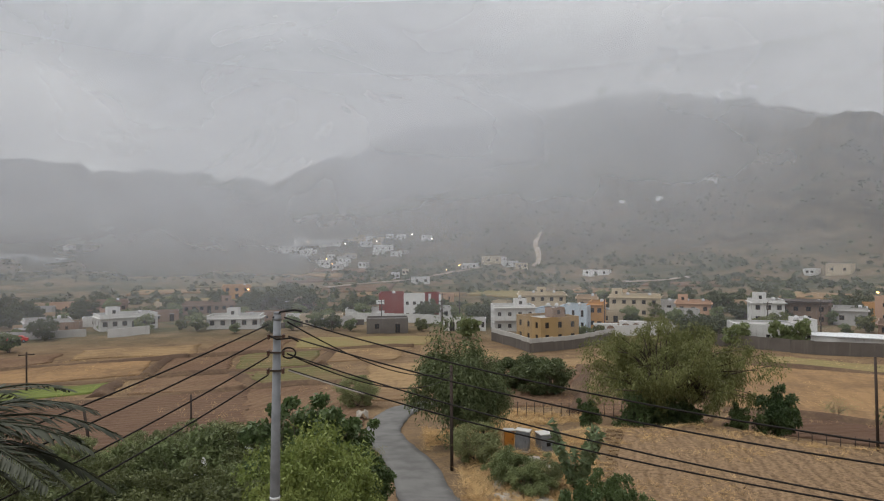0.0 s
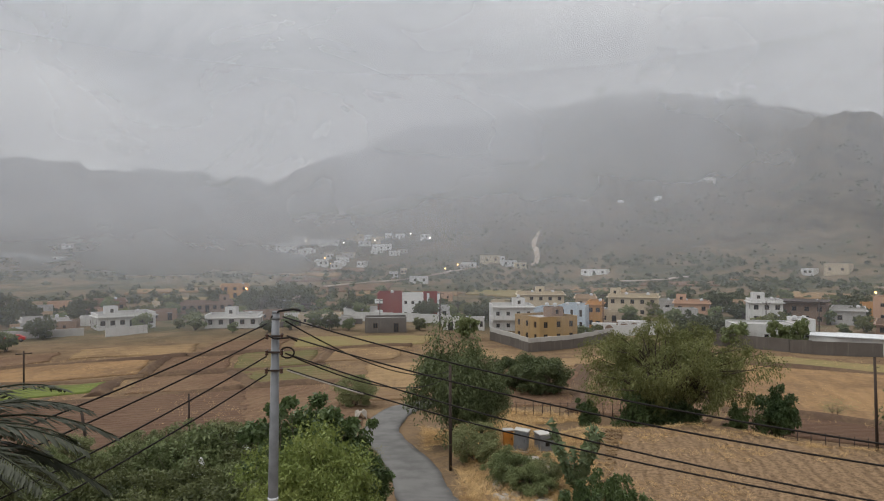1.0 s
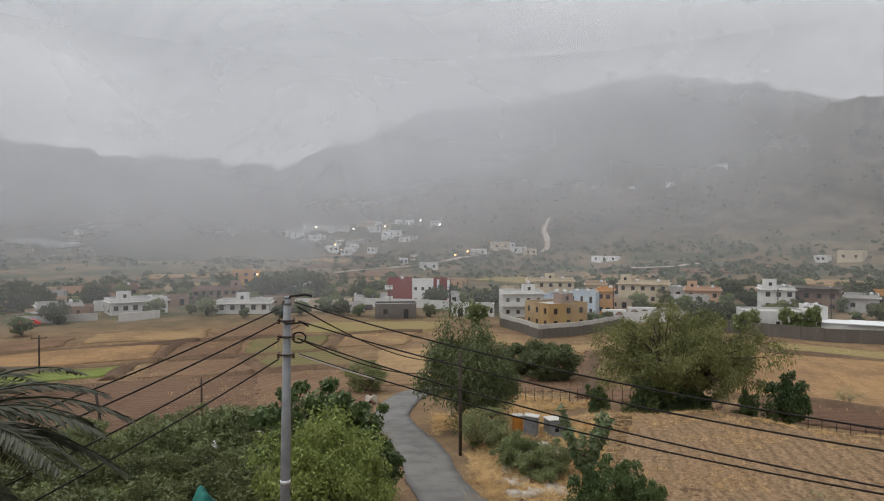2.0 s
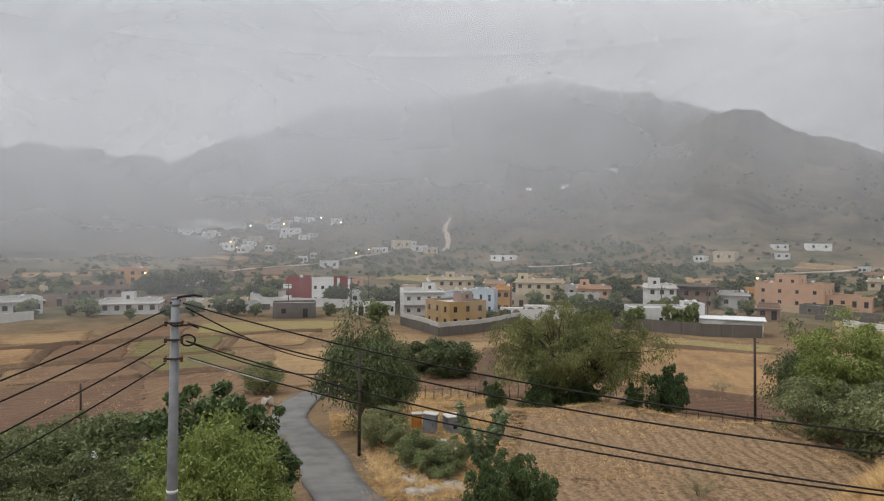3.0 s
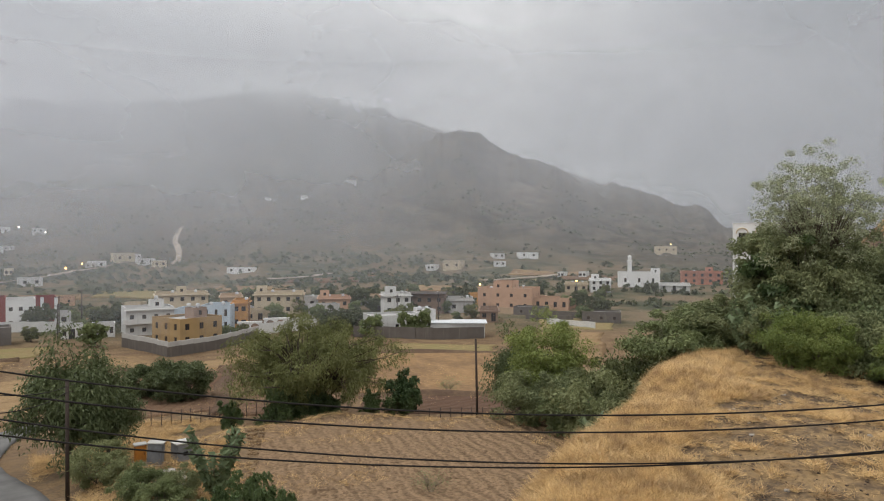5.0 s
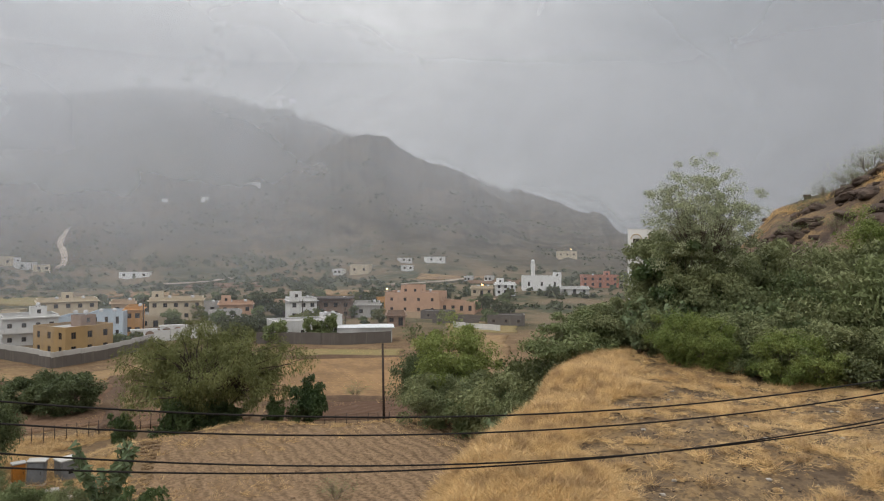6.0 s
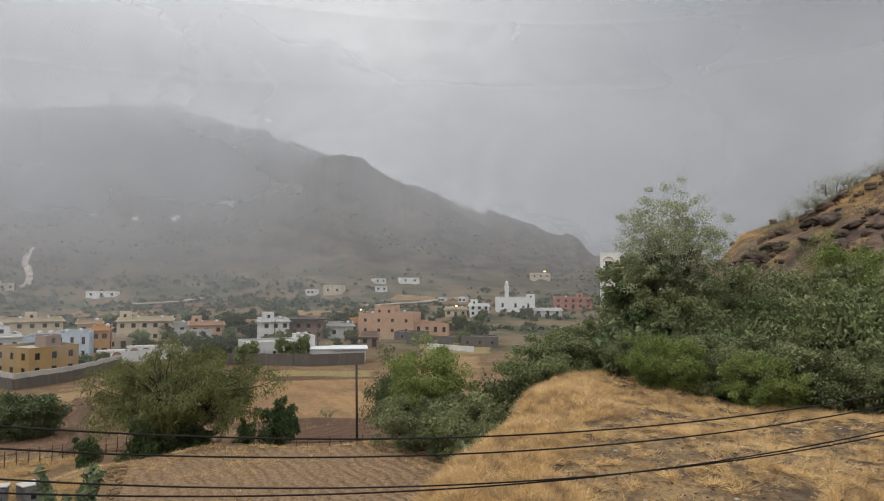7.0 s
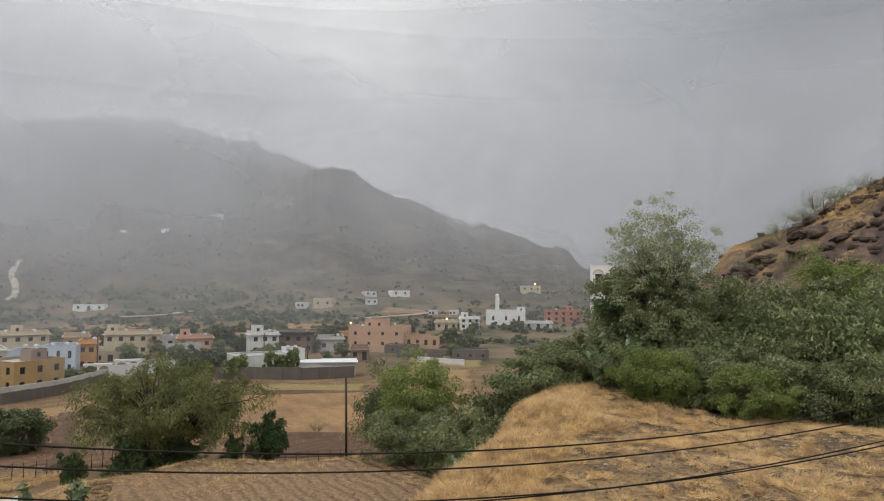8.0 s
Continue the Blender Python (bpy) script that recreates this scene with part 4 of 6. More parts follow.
for az, r, sc in ((70.2, 77, 1.1), (70.9, 76, 0.8), (71.6, 77, 1.25), (72.7, 77, 1.0), (73.4, 75, 0.7), (67.4, 75, 0.8), (68.1, 74, 0.7), (74.6, 76, 0.8), (66.4, 68, 0.8), (69.5, 66, 0.7), (68.3, 62, 0.9), (31.0, 74, 0.8), (29.6, 34.5, 0.55)):
    plant(thorn, az, r, sc, az * 50, 0, "", "leafless grey thorn bush" if az < 50 else "")

# the thicket in the west, below the look-out
west = [
    (-33, 33, 1.0, 'b'), (-30.5, 30, 0.95, 'b'), (-28.4, 34, 1.0, 'b'), (-26.3, 29, 0.85, 'b'), (-24.2, 33, 0.85, 'b'), (-22.2, 36, 0.95, 'b'), (-20.6, 30, 0.8, 'b'),
    (-18.7, 33, 0.8, 'b'), (-17.0, 28, 0.75, 'b'), (-15.4, 32, 0.9, 'b'), (-32, 26, 1.0, 'b'), (-29.3, 25, 0.85, 'b'), (-35.5, 28, 1.2, 'b'), (-23.2, 26, 0.7, 'b'),
    (-19.4, 25, 0.7, 'b'), (-13.8, 33, 0.9, 'b'), (-26, 38, 0.8, 'b'), (-31, 39, 0.7, 'b'), (-21.3, 40, 0.75, 'b'), (-16.8, 24, 0.6, 'b'), (-36, 35, 1.2, 'b'),
]
for i, (az, r, sc, kind) in enumerate(west):
    plant(shrub_b if i % 6 == 4 else shrub_c, az, r, sc, i * 83, 0.1, "bushes of the thicket")
for az, r, sc, turn in ((-13.2, 25.5, 0.85, 60), (-9.6, 23.5, 0.75, 150), (-11.6, 22.5, 0.75, 230), (-9.6, 26.5, 0.6, 300), (-27.5, 27, 0.5, 20), (-24.5, 29.5, 0.5, 90), (-18.0, 30, 0.45, 10), (-14.8, 27.5, 0.6, 70)):
    plant(bright_a, az, r, sc, turn, 0, "bright bushes by the pole")
plant(fig, -13.0, 30, 0.95, 60)
plant(fig, -8.0, 30.5, 0.78, 160)
plant(fig, -6.6, 30, 0.5, 260)

# bushes below the terrace
plant(under, 12.0, 26.5, 0.58, 10, 0, "", "round dark green bush with glossy leaves")
plant(under, 14.8, 27.5, 0.62, 100, 0, "", "round dark green bush with glossy leaves")
plant(under, 16.8, 26.8, 0.5, 220, 0, "", "round dark green bush with glossy leaves")
plant(shrub_b, 6.0, 37, 0.6, 80)
plant(shrub_a, 8.8, 36.5, 0.5, 190)


def milkweed(label, height, seed):
    """A shrub of tall stems with large paired dusty leaves."""
    gen = np.random.default_rng(seed)
    root = thing("milkweed", label=label, category="shrub")
    c, out = [], []
    for s in range(11):
        a = gen.uniform(0, math.tau)
        tip = np.array([math.cos(a) * height * 0.3, math.sin(a) * height * 0.3, height * gen.uniform(0.65, 1.0)]) * gen.uniform(0.75, 1)
        part("stem", rod([(0, 0, 0), tuple(tip * np.array([0.4, 0.4, 0.5])), tuple(tip)], [0.04, 0.03, 0.012], 5), M["twig"], root)
        for k in range(24):
            f = 0.2 + 0.8 * k / 23
            for sgn in (-1, 1):
                b = a + k * 1.57 + (0 if sgn > 0 else math.pi)
                o = np.array([math.cos(b), math.sin(b), 0.35])
                c.append(tip * np.array([f, f, f]) + o * 0.14)
                out.append(o * 3)
    verts, faces = leaves(np.array(c), 0.42, 0.66, np.array(out), 0.0, gen)
    part("foliage", fast_mesh("foliage", verts, faces, M["milkweed"]), M["milkweed"], root)
    return root


weed = milkweed("tall milkweed shrub with broad dusty blue-green leaves", 4.8, 3)
settle(weed, 11.5, 35.5, 0)
for az, r, sc in ((55.4, 38.8, 0.75), (57.2, 39.2, 0.85), (58.6, 38.8, 0.75), (46.0, 38.5, 0.9), (44.2, 40, 0.95), (48.0, 39.5, 0.8), (74.4, 52, 0.9), (76, 50, 1.0), (-17.5, 26, 0.5), (-20.5, 25.5, 0.45), (58, 45.5, 0.9)):
    plant(weed, az, r, sc, az * 31, 0, "milkweed on the bank" if az > 0 else "")


def palm(place, turn):
    root = thing("date_palm", place, turn, "date palm with dark arching feathery fronds", "palm")
    gen = np.random.default_rng(5)
    pts = [(0.12 * math.sin(i), 0.08 * math.cos(i * 2), i * 0.9) for i in range(8)]
    pts = [(p[0], p[1], p[2] * 0.92) for p in pts]
    part("trunk", rod(pts, [0.24 - 0.006 * i for i in range(8)], 10), M["bark_dark"], root)
    for f in range(54):
        a = f * 2.4
        rise = gen.uniform(-0.5, 1.1)
        length = gen.uniform(2.3, 3.0)
        spine = []
        for i in range(9):
            s = i / 8
            spine.append(np.array([math.cos(a) * length * s * math.cos(rise * (1 - s)), math.sin(a) * length * s * math.cos(rise * (1 - s)),
                                   5.8 + length * (math.sin(rise) * s * 1.1 - 0.75 * s * s)]))
        bm = rod(spine, [0.03 - 0.0028 * i for i in range(9)], 5)
        side = np.array([-math.sin(a), math.cos(a), 0])
        for i in range(70):
            s = 0.12 + 0.88 * i / 69
            k = min(int(s * 8), 7)
            p = spine[k] + (spine[k + 1] - spine[k]) * (s * 8 - k)
            d = unit(spine[k + 1] - spine[k])
            for sgn in (-1, 1):
                w = unit(side * sgn + d * 0.9 + np.array([0, 0, -0.25 + gen.uniform(-0.25, 0.25)]))
                q = p + w * 0.5 * math.sin(math.pi * (0.12 + 0.8 * s)) ** 0.6
                m = (p + q) / 2
                n = np.cross(w, np.array([0, 0, 1.0])) * 0.024
                bm.faces.new([bm.verts.new(v) for v in (p, m + n, q, m - n)])
        part("frond", bm, M["palm"], root)
    return root


for i in range(26):
    plant(shrub_b if i % 5 == 1 else shrub_c, -37 + i * 0.88, 29.5 + 5.5 * math.sin(i * 2.1), 0.95, i * 50, 0, "bushes of the thicket", "tangled leafy bush of the thicket")

for i in range(14):
    plant((shrub_c, shrub_b, shrub_a)[i % 3], -38 + i * 1.7, 43 + 7 * math.sin(i * 1.7), 0.6 + 0.12 * (i % 4), i * 61, 0, "bushes of the thicket")
plant(shrub_b, -21.0, 34, 1.35, 20)
plant(shrub_c, -18.6, 36, 1.2, 20)

px, py = at(-40.2, 12.0)
palm((px, py, ground_z(px, py)), 30)

# ---- dry grass, stones and rocks ----


def grass_patch(name, label, places, size, seed, per=26, material="hay"):
    """Tufts of dry grass at plan places, one object."""
    gen = np.random.default_rng(seed)
    n = len(places)
    which = np.repeat(np.arange(n), per)
    s = (size * gen.uniform(0.4, 1.7, n))[which]
    root = np.column_stack([places[which] + gen.normal(0, 1, (n * per, 2)) * (s * 0.34)[:, None], np.zeros(n * per)])
    root[:, 2] = land(root[:, 0], root[:, 1]) + 0.08
    lean = gen.normal(0, 1, (n * per, 3)) * 0.95 + np.column_stack([(root[:, :2] - places[which]) / np.maximum(s, .1)[:, None] * 1.1, np.zeros(n * per)])
    lean[:, 0] += 0.25
    lean[:, 2] = 1.0
    tip = root + unit(lean) * (s * gen.uniform(0.6, 1.15, n * per))[:, None] - np.array([0, 0, 0.1])
    side = unit(np.cross(tip - root, gen.normal(0, 1, (n * per, 3)))) * (0.0045 + 0.0075 * s)[:, None]
    verts = np.stack([root - side, root + side, tip], 1).reshape(-1, 3)
    me = fast_mesh(name, verts, np.arange(len(verts), dtype=np.int32).reshape(-1, 3), M[material])
    return tagged(new(name, me), label, "grass", kind="stuff")


def scatter(n, az0, az1, r0, r1, seed, keep):
    gen = np.random.default_rng(seed)
    a, r = np.radians(gen.uniform(az0, az1, n)), np.sqrt(gen.uniform(r0 ** 2, r1 ** 2, n))
    x, y = r * np.sin(a), r * np.cos(a)
    k = keep(x, y, np.degrees(a), r, gen)
    return np.column_stack([x[k], y[k]])


grass_patch("dry_grass", "dense golden dry grass on the shoulder's edge",
            scatter(10500, 30, 66, 12, 42, 1, lambda x, y, a, r, g: (shoulder(x, y) < 2.4) & (shoulder(x, y) > -3.6 + 1.6 * fbm(x, y, 4, 77, 2) - 2.6 * smooth(42 - a, 0, 8))), 0.36, 2, 100)
grass_patch("dry_grass", "scattered tussocks of dry grass on stony ground",
            scatter(6200, 36, 84, 12, 38, 3, lambda x, y, a, r, g: (shoulder(x, y) < -1.5) & (0.5 * fbm(x, y, 4, 78, 3) + 0.45 * g.normal(0, 1, len(x)) > 0.22)), 0.3, 4, 110)
grass_patch("dry_grass", "thin pale grass between stones on the shoulder",
            scatter(2600, 36, 84, 12, 40, 13, lambda x, y, a, r, g: shoulder(x, y) < 0), 0.2, 14, 14)
grass_patch("dry_grass", "dry grass on the bank beside the lane",
            scatter(5200, -2, 13, 30, 64, 5, lambda x, y, a, r, g: (fbm(x, y, 5, 79, 3) > -0.25) & ((a > 1.5) | ((r > 42) & (r < 56) & (a > -1.6)))), 0.42, 6, 22)
grass_patch("dry_grass", "straw edging the tilled terrace",
            scatter(5200, 9, 42, 23, 53, 7, lambda x, y, a, r, g: (np.abs(r - 49.5 - 1.5 * np.sin(a)) < 2.6) | (fbm(x, y, 5, 80, 3) > 0.42) | (a < 14 + 2 * np.sin(r))), 0.3, 8, 16)
grass_patch("dry_grass", "golden grass between rocks on the hill",
            scatter(8000, 63, 82, 44, 84, 9, lambda x, y, a, r, g: fbm(x, y, 5, 83, 3) > 0.12), 0.4, 10, 24)
grass_patch("dry_grass", "pale weeds along the field bunds",
            scatter(7000, -38, 40, 62, 128, 11, lambda x, y, a, r, g: fbm(x, y, 9, 84, 3) > 0.35), 0.4, 12, 8)


def stones(name, label, places, size, material, seed):
    gen = np.random.default_rng(seed)
    cube = np.array([(x, y, z) for x in (-1, 1) for y in (-1, 1) for z in (-1, 1)], float)
    quads = np.array([(0, 1, 3, 2), (4, 6, 7, 5), (0, 4, 5, 1), (2, 3, 7, 6), (0, 2, 6, 4), (1, 5, 7, 3)])
    verts, faces = [], []
    for i, (x, y) in enumerate(places):
        s = size * gen.uniform(0.4, 1.5)
        b = cube * gen.uniform(0.45, 1.0, (8, 3)) * s * np.array([1, 1, 0.6])
        a = gen.uniform(0, math.tau)
        rot = np.array([[math.cos(a), -math.sin(a), 0], [math.sin(a), math.cos(a), 0], [0, 0, 1]])
        verts.append(b @ rot.T + np.array([x, y, 0]))
        faces.append(quads + 8 * i)
    verts = np.concatenate(verts)
    c = np.repeat(np.asarray(places), 8, 0)
    verts[:, 2] += land(c[:, 0], c[:, 1]) + 0.12 * size
    return tagged(new(name, fast_mesh(name, verts, np.concatenate(faces), material)), label, "stones", kind="stuff")


stones("stones", "pale loose stones and litter on the grass shoulder", scatter(160, 40, 82, 14, 37, 21, lambda x, y, a, r, g: shoulder(x, y) < 0), 0.06, M["pebble"], 1)
stones("stones", "dark gravel on the grass shoulder", scatter(2600, 38, 84, 13, 38, 26, lambda x, y, a, r, g: shoulder(x, y) < 0), 0.035, M["darkrock"], 9)
stones("stones", "grey rubble below the lane", scatter(80, 4.5, 9.5, 31, 41, 22, lambda x, y, a, r, g: a > 0), 0.26, M["pebble"], 2)
stones("rocks", "dark broken rock ledges on the hill", scatter(900, 64.5, 84, 48, 86, 23, lambda x, y, a, r, g: fbm(x, y, 9, 88, 3) > 0.4), 0.38, M["darkrock"], 3)
stones("clods", "brown clods of the tilled terrace", scatter(13000, 14, 41, 24, 49, 24, lambda x, y, a, r, g: (np.sin((x * 0.14 + y * 0.99) * 7.0) + 0.6 * g.normal(0, 1, len(x)) > 0.3)), 0.12, M["stubble"], 4)
grass_patch("stubble", "short straw stubble in rows on the terrace",
            scatter(9000, 14, 38, 24, 50, 27, lambda x, y, a, r, g: np.sin((x * 0.14 + y * 0.99) * 7.0) + 0.7 * g.normal(0, 1, len(x)) > 0.2), 0.15, 28, 6, "stubble")
grass_patch("weeds", "rank green weeds between thicket bushes", scatter(5200, -39, -7, 21, 52, 29, lambda x, y, a, r, g: (fbm(x, y, 6, 85, 3) > -0.3) & ((a < -10) | (r < 30))), 0.85, 30, 26, "weed")
grass_patch("weeds", "green grass verge beside the lane", scatter(2600, -8, -2, 24, 46, 31, lambda x, y, a, r, g: (x < -3.4 + 0.09 * (33 - y) * (y < 33) - 0.11 * (y - 38) * (y > 38)) & (x > -6.5)), 0.3, 32, 30, "weed")


def boulder(az, r, w, h, label, seed):
    bm = bmesh.new()
    bmesh.ops.create_icosphere(bm, subdivisions=3, radius=1)
    for v in bm.verts:
        k = 1 + 0.28 * noise.noise(v.co * 1.6 + Vector((seed, 0, 0))) + 0.1 * noise.noise(v.co * 5)
        v.co = Vector((v.co.x * w * k, v.co.y * w * 0.8 * k, max(v.co.z, -0.5) * h * k))
    x, y = at(az, r)
    me = bpy.data.meshes.new("boulder")
    bm.to_mesh(me)
    bm.free()
    me.materials.append(M["darkrock"])
    ob = new("boulder", me)
    ob.matrix_basis = pose(x, y, ground_z(x, y) - 0.1 * h, 9 * math.sin(seed), 12, seed * 40)
    return tagged(ob, label, "rock")


gen = np.random.default_rng(19)
for i in range(30):
    az, r = gen.uniform(66, 80), gen.uniform(54, 78)
    w, h = gen.uniform(0.5, 1.5), gen.uniform(0.35, 0.8)
    boulder(az, r, w, h, "dark weathered rock outcrop on the hillside", i + 1)

# ---- the village ----
WINDOWS = {}


def facade(bm, a, b, z0, z1, holes, deep=0.22):
    """A wall from plan point a to b with real openings. holes: (left, right, bottom, top) in metres from a and from z0."""
    a, b = Vector((*a, 0)), Vector((*b, 0))
    d = (b - a).normalized()
    inward = Vector((-d.y, d.x, 0))
    length = (b - a).length
    us = sorted({0.0, length, *(v for h in holes for v in h[:2])})
    vs = sorted({0.0, z1 - z0, *(v for h in holes for v in h[2:])})

    def p(u, v, w=0.0):
        return bm.verts.new(a + d * u + inward * w + Vector((0, 0, z0 + v)))
    for u0, u1 in zip(us, us[1:]):
        for v0, v1 in zip(vs, vs[1:]):
            mu, mv = (u0 + u1) / 2, (v0 + v1) / 2
            if not any(h[0] < mu < h[1] and h[2] < mv < h[3] for h in holes):
                bm.faces.new((p(u0, v0), p(u1, v0), p(u1, v1), p(u0, v1)))
    for u0, u1, v0, v1 in holes:
        for q in (((u0, v0), (u1, v0)), ((u1, v0), (u1, v1)), ((u1, v1), (u0, v1)), ((u0, v1), (u0, v0))):
            (s, t), (m, n) = q
            bm.faces.new((p(s, t), p(m, n), p(m, n, deep), p(s, t, deep)))


def window_meshes(w, h):
    key = (round(w, 1), round(h, 1))
    if key not in WINDOWS:
        f = 0.09
        bm = boxed((0, w, -0.03, 0.03, 0, f), (0, w, -0.03, 0.03, h - f, h), (0, f, -0.03, 0.03, f, h - f), (w - f, w, -0.03, 0.03, f, h - f),
                   (w / 2 - 0.03, w / 2 + 0.03, -0.025, 0.025, f, h - f))
        me = bpy.data.meshes.new("window")
        bm.to_mesh(me)
        bm.free()
        me.materials.append(M["frame"])
        g = boxed((f * 0.8, w - f * 0.8, 0.0, 0.02, f * 0.8, h - f * 0.8))
        pane = bpy.data.meshes.new("pane")
        g.to_mesh(pane)
        g.free()
        pane.materials.append(M["glass"])
        WINDOWS[key] = me, pane
    return WINDOWS[key]


def block(parent, wall, x0, x1, y0, y1, h, storeys=2, cols=(3, 2), win=(1.1, 1.3), parapet=0.7, z0=0.0, door=False, sides="front left right", deep=1.5):
    """One storeyed block of a house: walls with windows, roof slab, parapet. The front faces -y."""
    bm = bmesh.new()
    ring = [(x0, y0), (x1, y0), (x1, y1), (x0, y1)]
    names = ("front", "right", "back", "left")
    each = (h - parapet) / max(storeys, 1)
    for i, name in enumerate(names):
        a, b = ring[i], ring[(i + 1) % 4]
        length = math.dist(a, b)
        n = cols[0] if name in ("front", "back") else cols[1]
        holes = []
        if name in sides and n and storeys:
            for s in range(storeys):
                for k in range(n):
                    c = length * (k + 0.5) / n
                    low = s * each + each * 0.34
                    if door and s == 0 and name == "front" and k == n // 2:
                        continue
                    holes.append((c - win[0] / 2, c + win[0] / 2, low, min(low + win[1], (s + 1) * each - 0.2)))
            if door and name == "front":
                c = length * (n // 2 + 0.5) / n
                holes.append((c - 0.6, c + 0.6, 0.02, 2.2))
        facade(bm, a, b, z0 - deep, z0 + h, [(u, v, lo + deep, hi + deep) for u, v, lo, hi in holes])
        d = (Vector(b) - Vector(a)).normalized()
        turn = math.degrees(math.atan2(d.y, d.x))
        inward = Vector((-d.y, d.x))
        for u, v, lo, hi in holes:
            me, pane = window_meshes(v - u, hi - lo)
            q = Vector(a) + d * u + inward * 0.16
            wob = part("window" if hi < h - 0.01 and lo > 0.1 else "door", me, None, parent)
            wob.matrix_basis = pose(q.x, q.y, z0 + lo, 0, 0, turn)
            part("pane", pane, None, wob)
    part("wall", bm, M[wall], parent)
    roof = boxed((x0 + 0.02, x1 - 0.02, y0 + 0.02, y1 - 0.02, z0 + h - parapet - 0.2, z0 + h - parapet))
    part("roof", roof, M["roof"], parent)
    t = 0.16
    if parapet > 0.25:
        for run in ((x0 - 0.04, x1 + 0.04, y0 - 0.04, y0 + t + 0.04), (x0 - 0.04, x1 + 0.04, y1 - t - 0.04, y1 + 0.04),
                    (x0 - 0.04, x0 + t + 0.04, y0 + t + 0.05, y1 - t - 0.05), (x1 - t - 0.04, x1 + 0.04, y0 + t + 0.05, y1 - t - 0.05)):
            part("coping", boxed((*run, z0 + h, z0 + h + 0.08)), M[wall], parent)


def house(label, az, r, turn=0.0, name="house", z=None):
    """An empty house on the land; its front (-y) looks at the look-out, swung by turn."""
    x, y = at(az, r)
    return thing(name, (x, y, ground_z(x, y) if z is None else z), -az + turn, label, "house", "village houses")


def simple(label, az0, az1, r, h, wall, storeys=1, cols=(4, 2), turn=0.0, deep=8.0, stair=None, name="house", win=(1.1, 1.2), parapet=0.6, tanks=1):
    """A plain flat-roofed house between two bearings, with stair room and water tanks on its roof."""
    az = (az0 + az1) / 2
    w = r * radians(az1 - az0)
    ob = house(label, az, r + deep / 2, turn, name)
    block(ob, wall, -w / 2, w / 2, -deep / 2, deep / 2, h, storeys, cols, win, parapet, door=True)
    if stair is not None:
        s = -w / 2 + w * stair
        block(ob, wall, s - 1.4, s + 1.4, -1.5, 1.7, 2.3, 1, (1, 0), (0.8, 0.9), 0.2, h - parapet, deep=0.0)
    # roof slab running out past the walls
    if deep > 6:
        part("eaves", boxed((-w / 2 - 0.5, w / 2 + 0.5, -deep / 2 - 0.7, -deep / 2 - 0.05, h - parapet - 0.22, h - parapet - 0.02), (-w / 2 - 0.5, -w / 2 - 0.05, -deep / 2 - 0.04, deep / 2, h - parapet - 0.22, h - parapet - 0.02),
                            (w / 2 + 0.05, w / 2 + 0.5, -deep / 2 - 0.04, deep / 2, h - parapet - 0.22, h - parapet - 0.02)), M[wall], ob)
    x, y = at(az, r + deep / 2)
    base = ground_z(x, y) + h - parapet
    for i in range(tanks):
        u, v = w * (0.32 - 0.5 * i) * 0.9, deep * 0.2
        a = radians(-az + turn)
        tank(x + u * math.cos(a) - v * math.sin(a), y + u * math.sin(a) + v * math.cos(a), base)
    return ob


TANK = []


def tank(x, y, z, size=1.0):
    """A round plastic water tank on a short stand."""
    if not TANK:
        root = thing("water_tank", label="white plastic water tank on a flat roof", category="tank", group="water tanks")
        part("stand", boxed((-0.6, 0.6, -0.6, 0.6, 0, 0.08), (-0.5, -0.4, -0.5, -0.4, 0.08, 0.4), (0.4, 0.5, -0.5, -0.4, 0.08, 0.4), (-0.5, -0.4, 0.4, 0.5, 0.08, 0.4), (0.4, 0.5, 0.4, 0.5, 0.08, 0.4)), M["rust"], root)
        bm = rod([(0, 0, 0.4), (0, 0, 0.45), (0, 0, 1.25)], [0.62, 0.66, 0.66], 14)
        dome(bm, (0, 0, 1.25), 0.66, 0.66, 0.28, 4, 14)
        part("tank", bm, M["tank"], root)
        part("lid", rod([(0, 0, 1.5), (0, 0, 1.6)], 0.2, 10), M["tank"], root)
        root.matrix_basis = pose(x, y, z) @ Matrix.Diagonal((0.68, 0.68, 0.68, 1))
        TANK.append(root)
        return root
    return copy_thing(TANK[0], pose(x, y, z))


def yard_wall(label, stops, h, wall, cap=None, name="garden_wall"):
    """A free-standing wall through plan stops, with a coping."""
    root = thing(name, label=label, category="wall")
    for (a0, r0), (a1, r1) in zip(stops, stops[1:]):
        p, q = Vector(at(a0, r0)), Vector(at(a1, r1))
        n = max(1, int((q - p).length / 3.2))
        d = (q - p).normalized()
        side = Vector((-d.y, d.x)) * 0.14
        for k in range(n):
            u, v = p.lerp(q, k / n), p.lerp(q, (k + 1) / n) - d * 0.03
            z = ground_z(*((u + v) / 2))
            for nm, lo, hi, m, grow in (("panel", -0.8, h, wall, 1.0), ("coping", h + 0.003, h + (0.9 if cap else 0.1), cap or wall, 1.15 if not cap else 0.8)):
                bm = bmesh.new()
                ring = [bm.verts.new((*(s), z + w)) for w in (lo, hi) for s in (u - side * grow, v - side * grow, v + side * grow, u + side * grow)]
                for f in ((3, 2, 1, 0), (4, 5, 6, 7), (0, 1, 5, 4), (1, 2, 6, 5), (2, 3, 7, 6), (3, 0, 4, 7)):
                    bm.faces.new([ring[i] for i in f])
                part(nm, bm, M[m], root)
    return root


# red and white house with its low wings
red = house("two-storey house painted dark red and white", -2.75, 190)
block(red, "red", -8.9, -2.0, -5, 5, 7.4, 2, (0, 2), parapet=0.6)
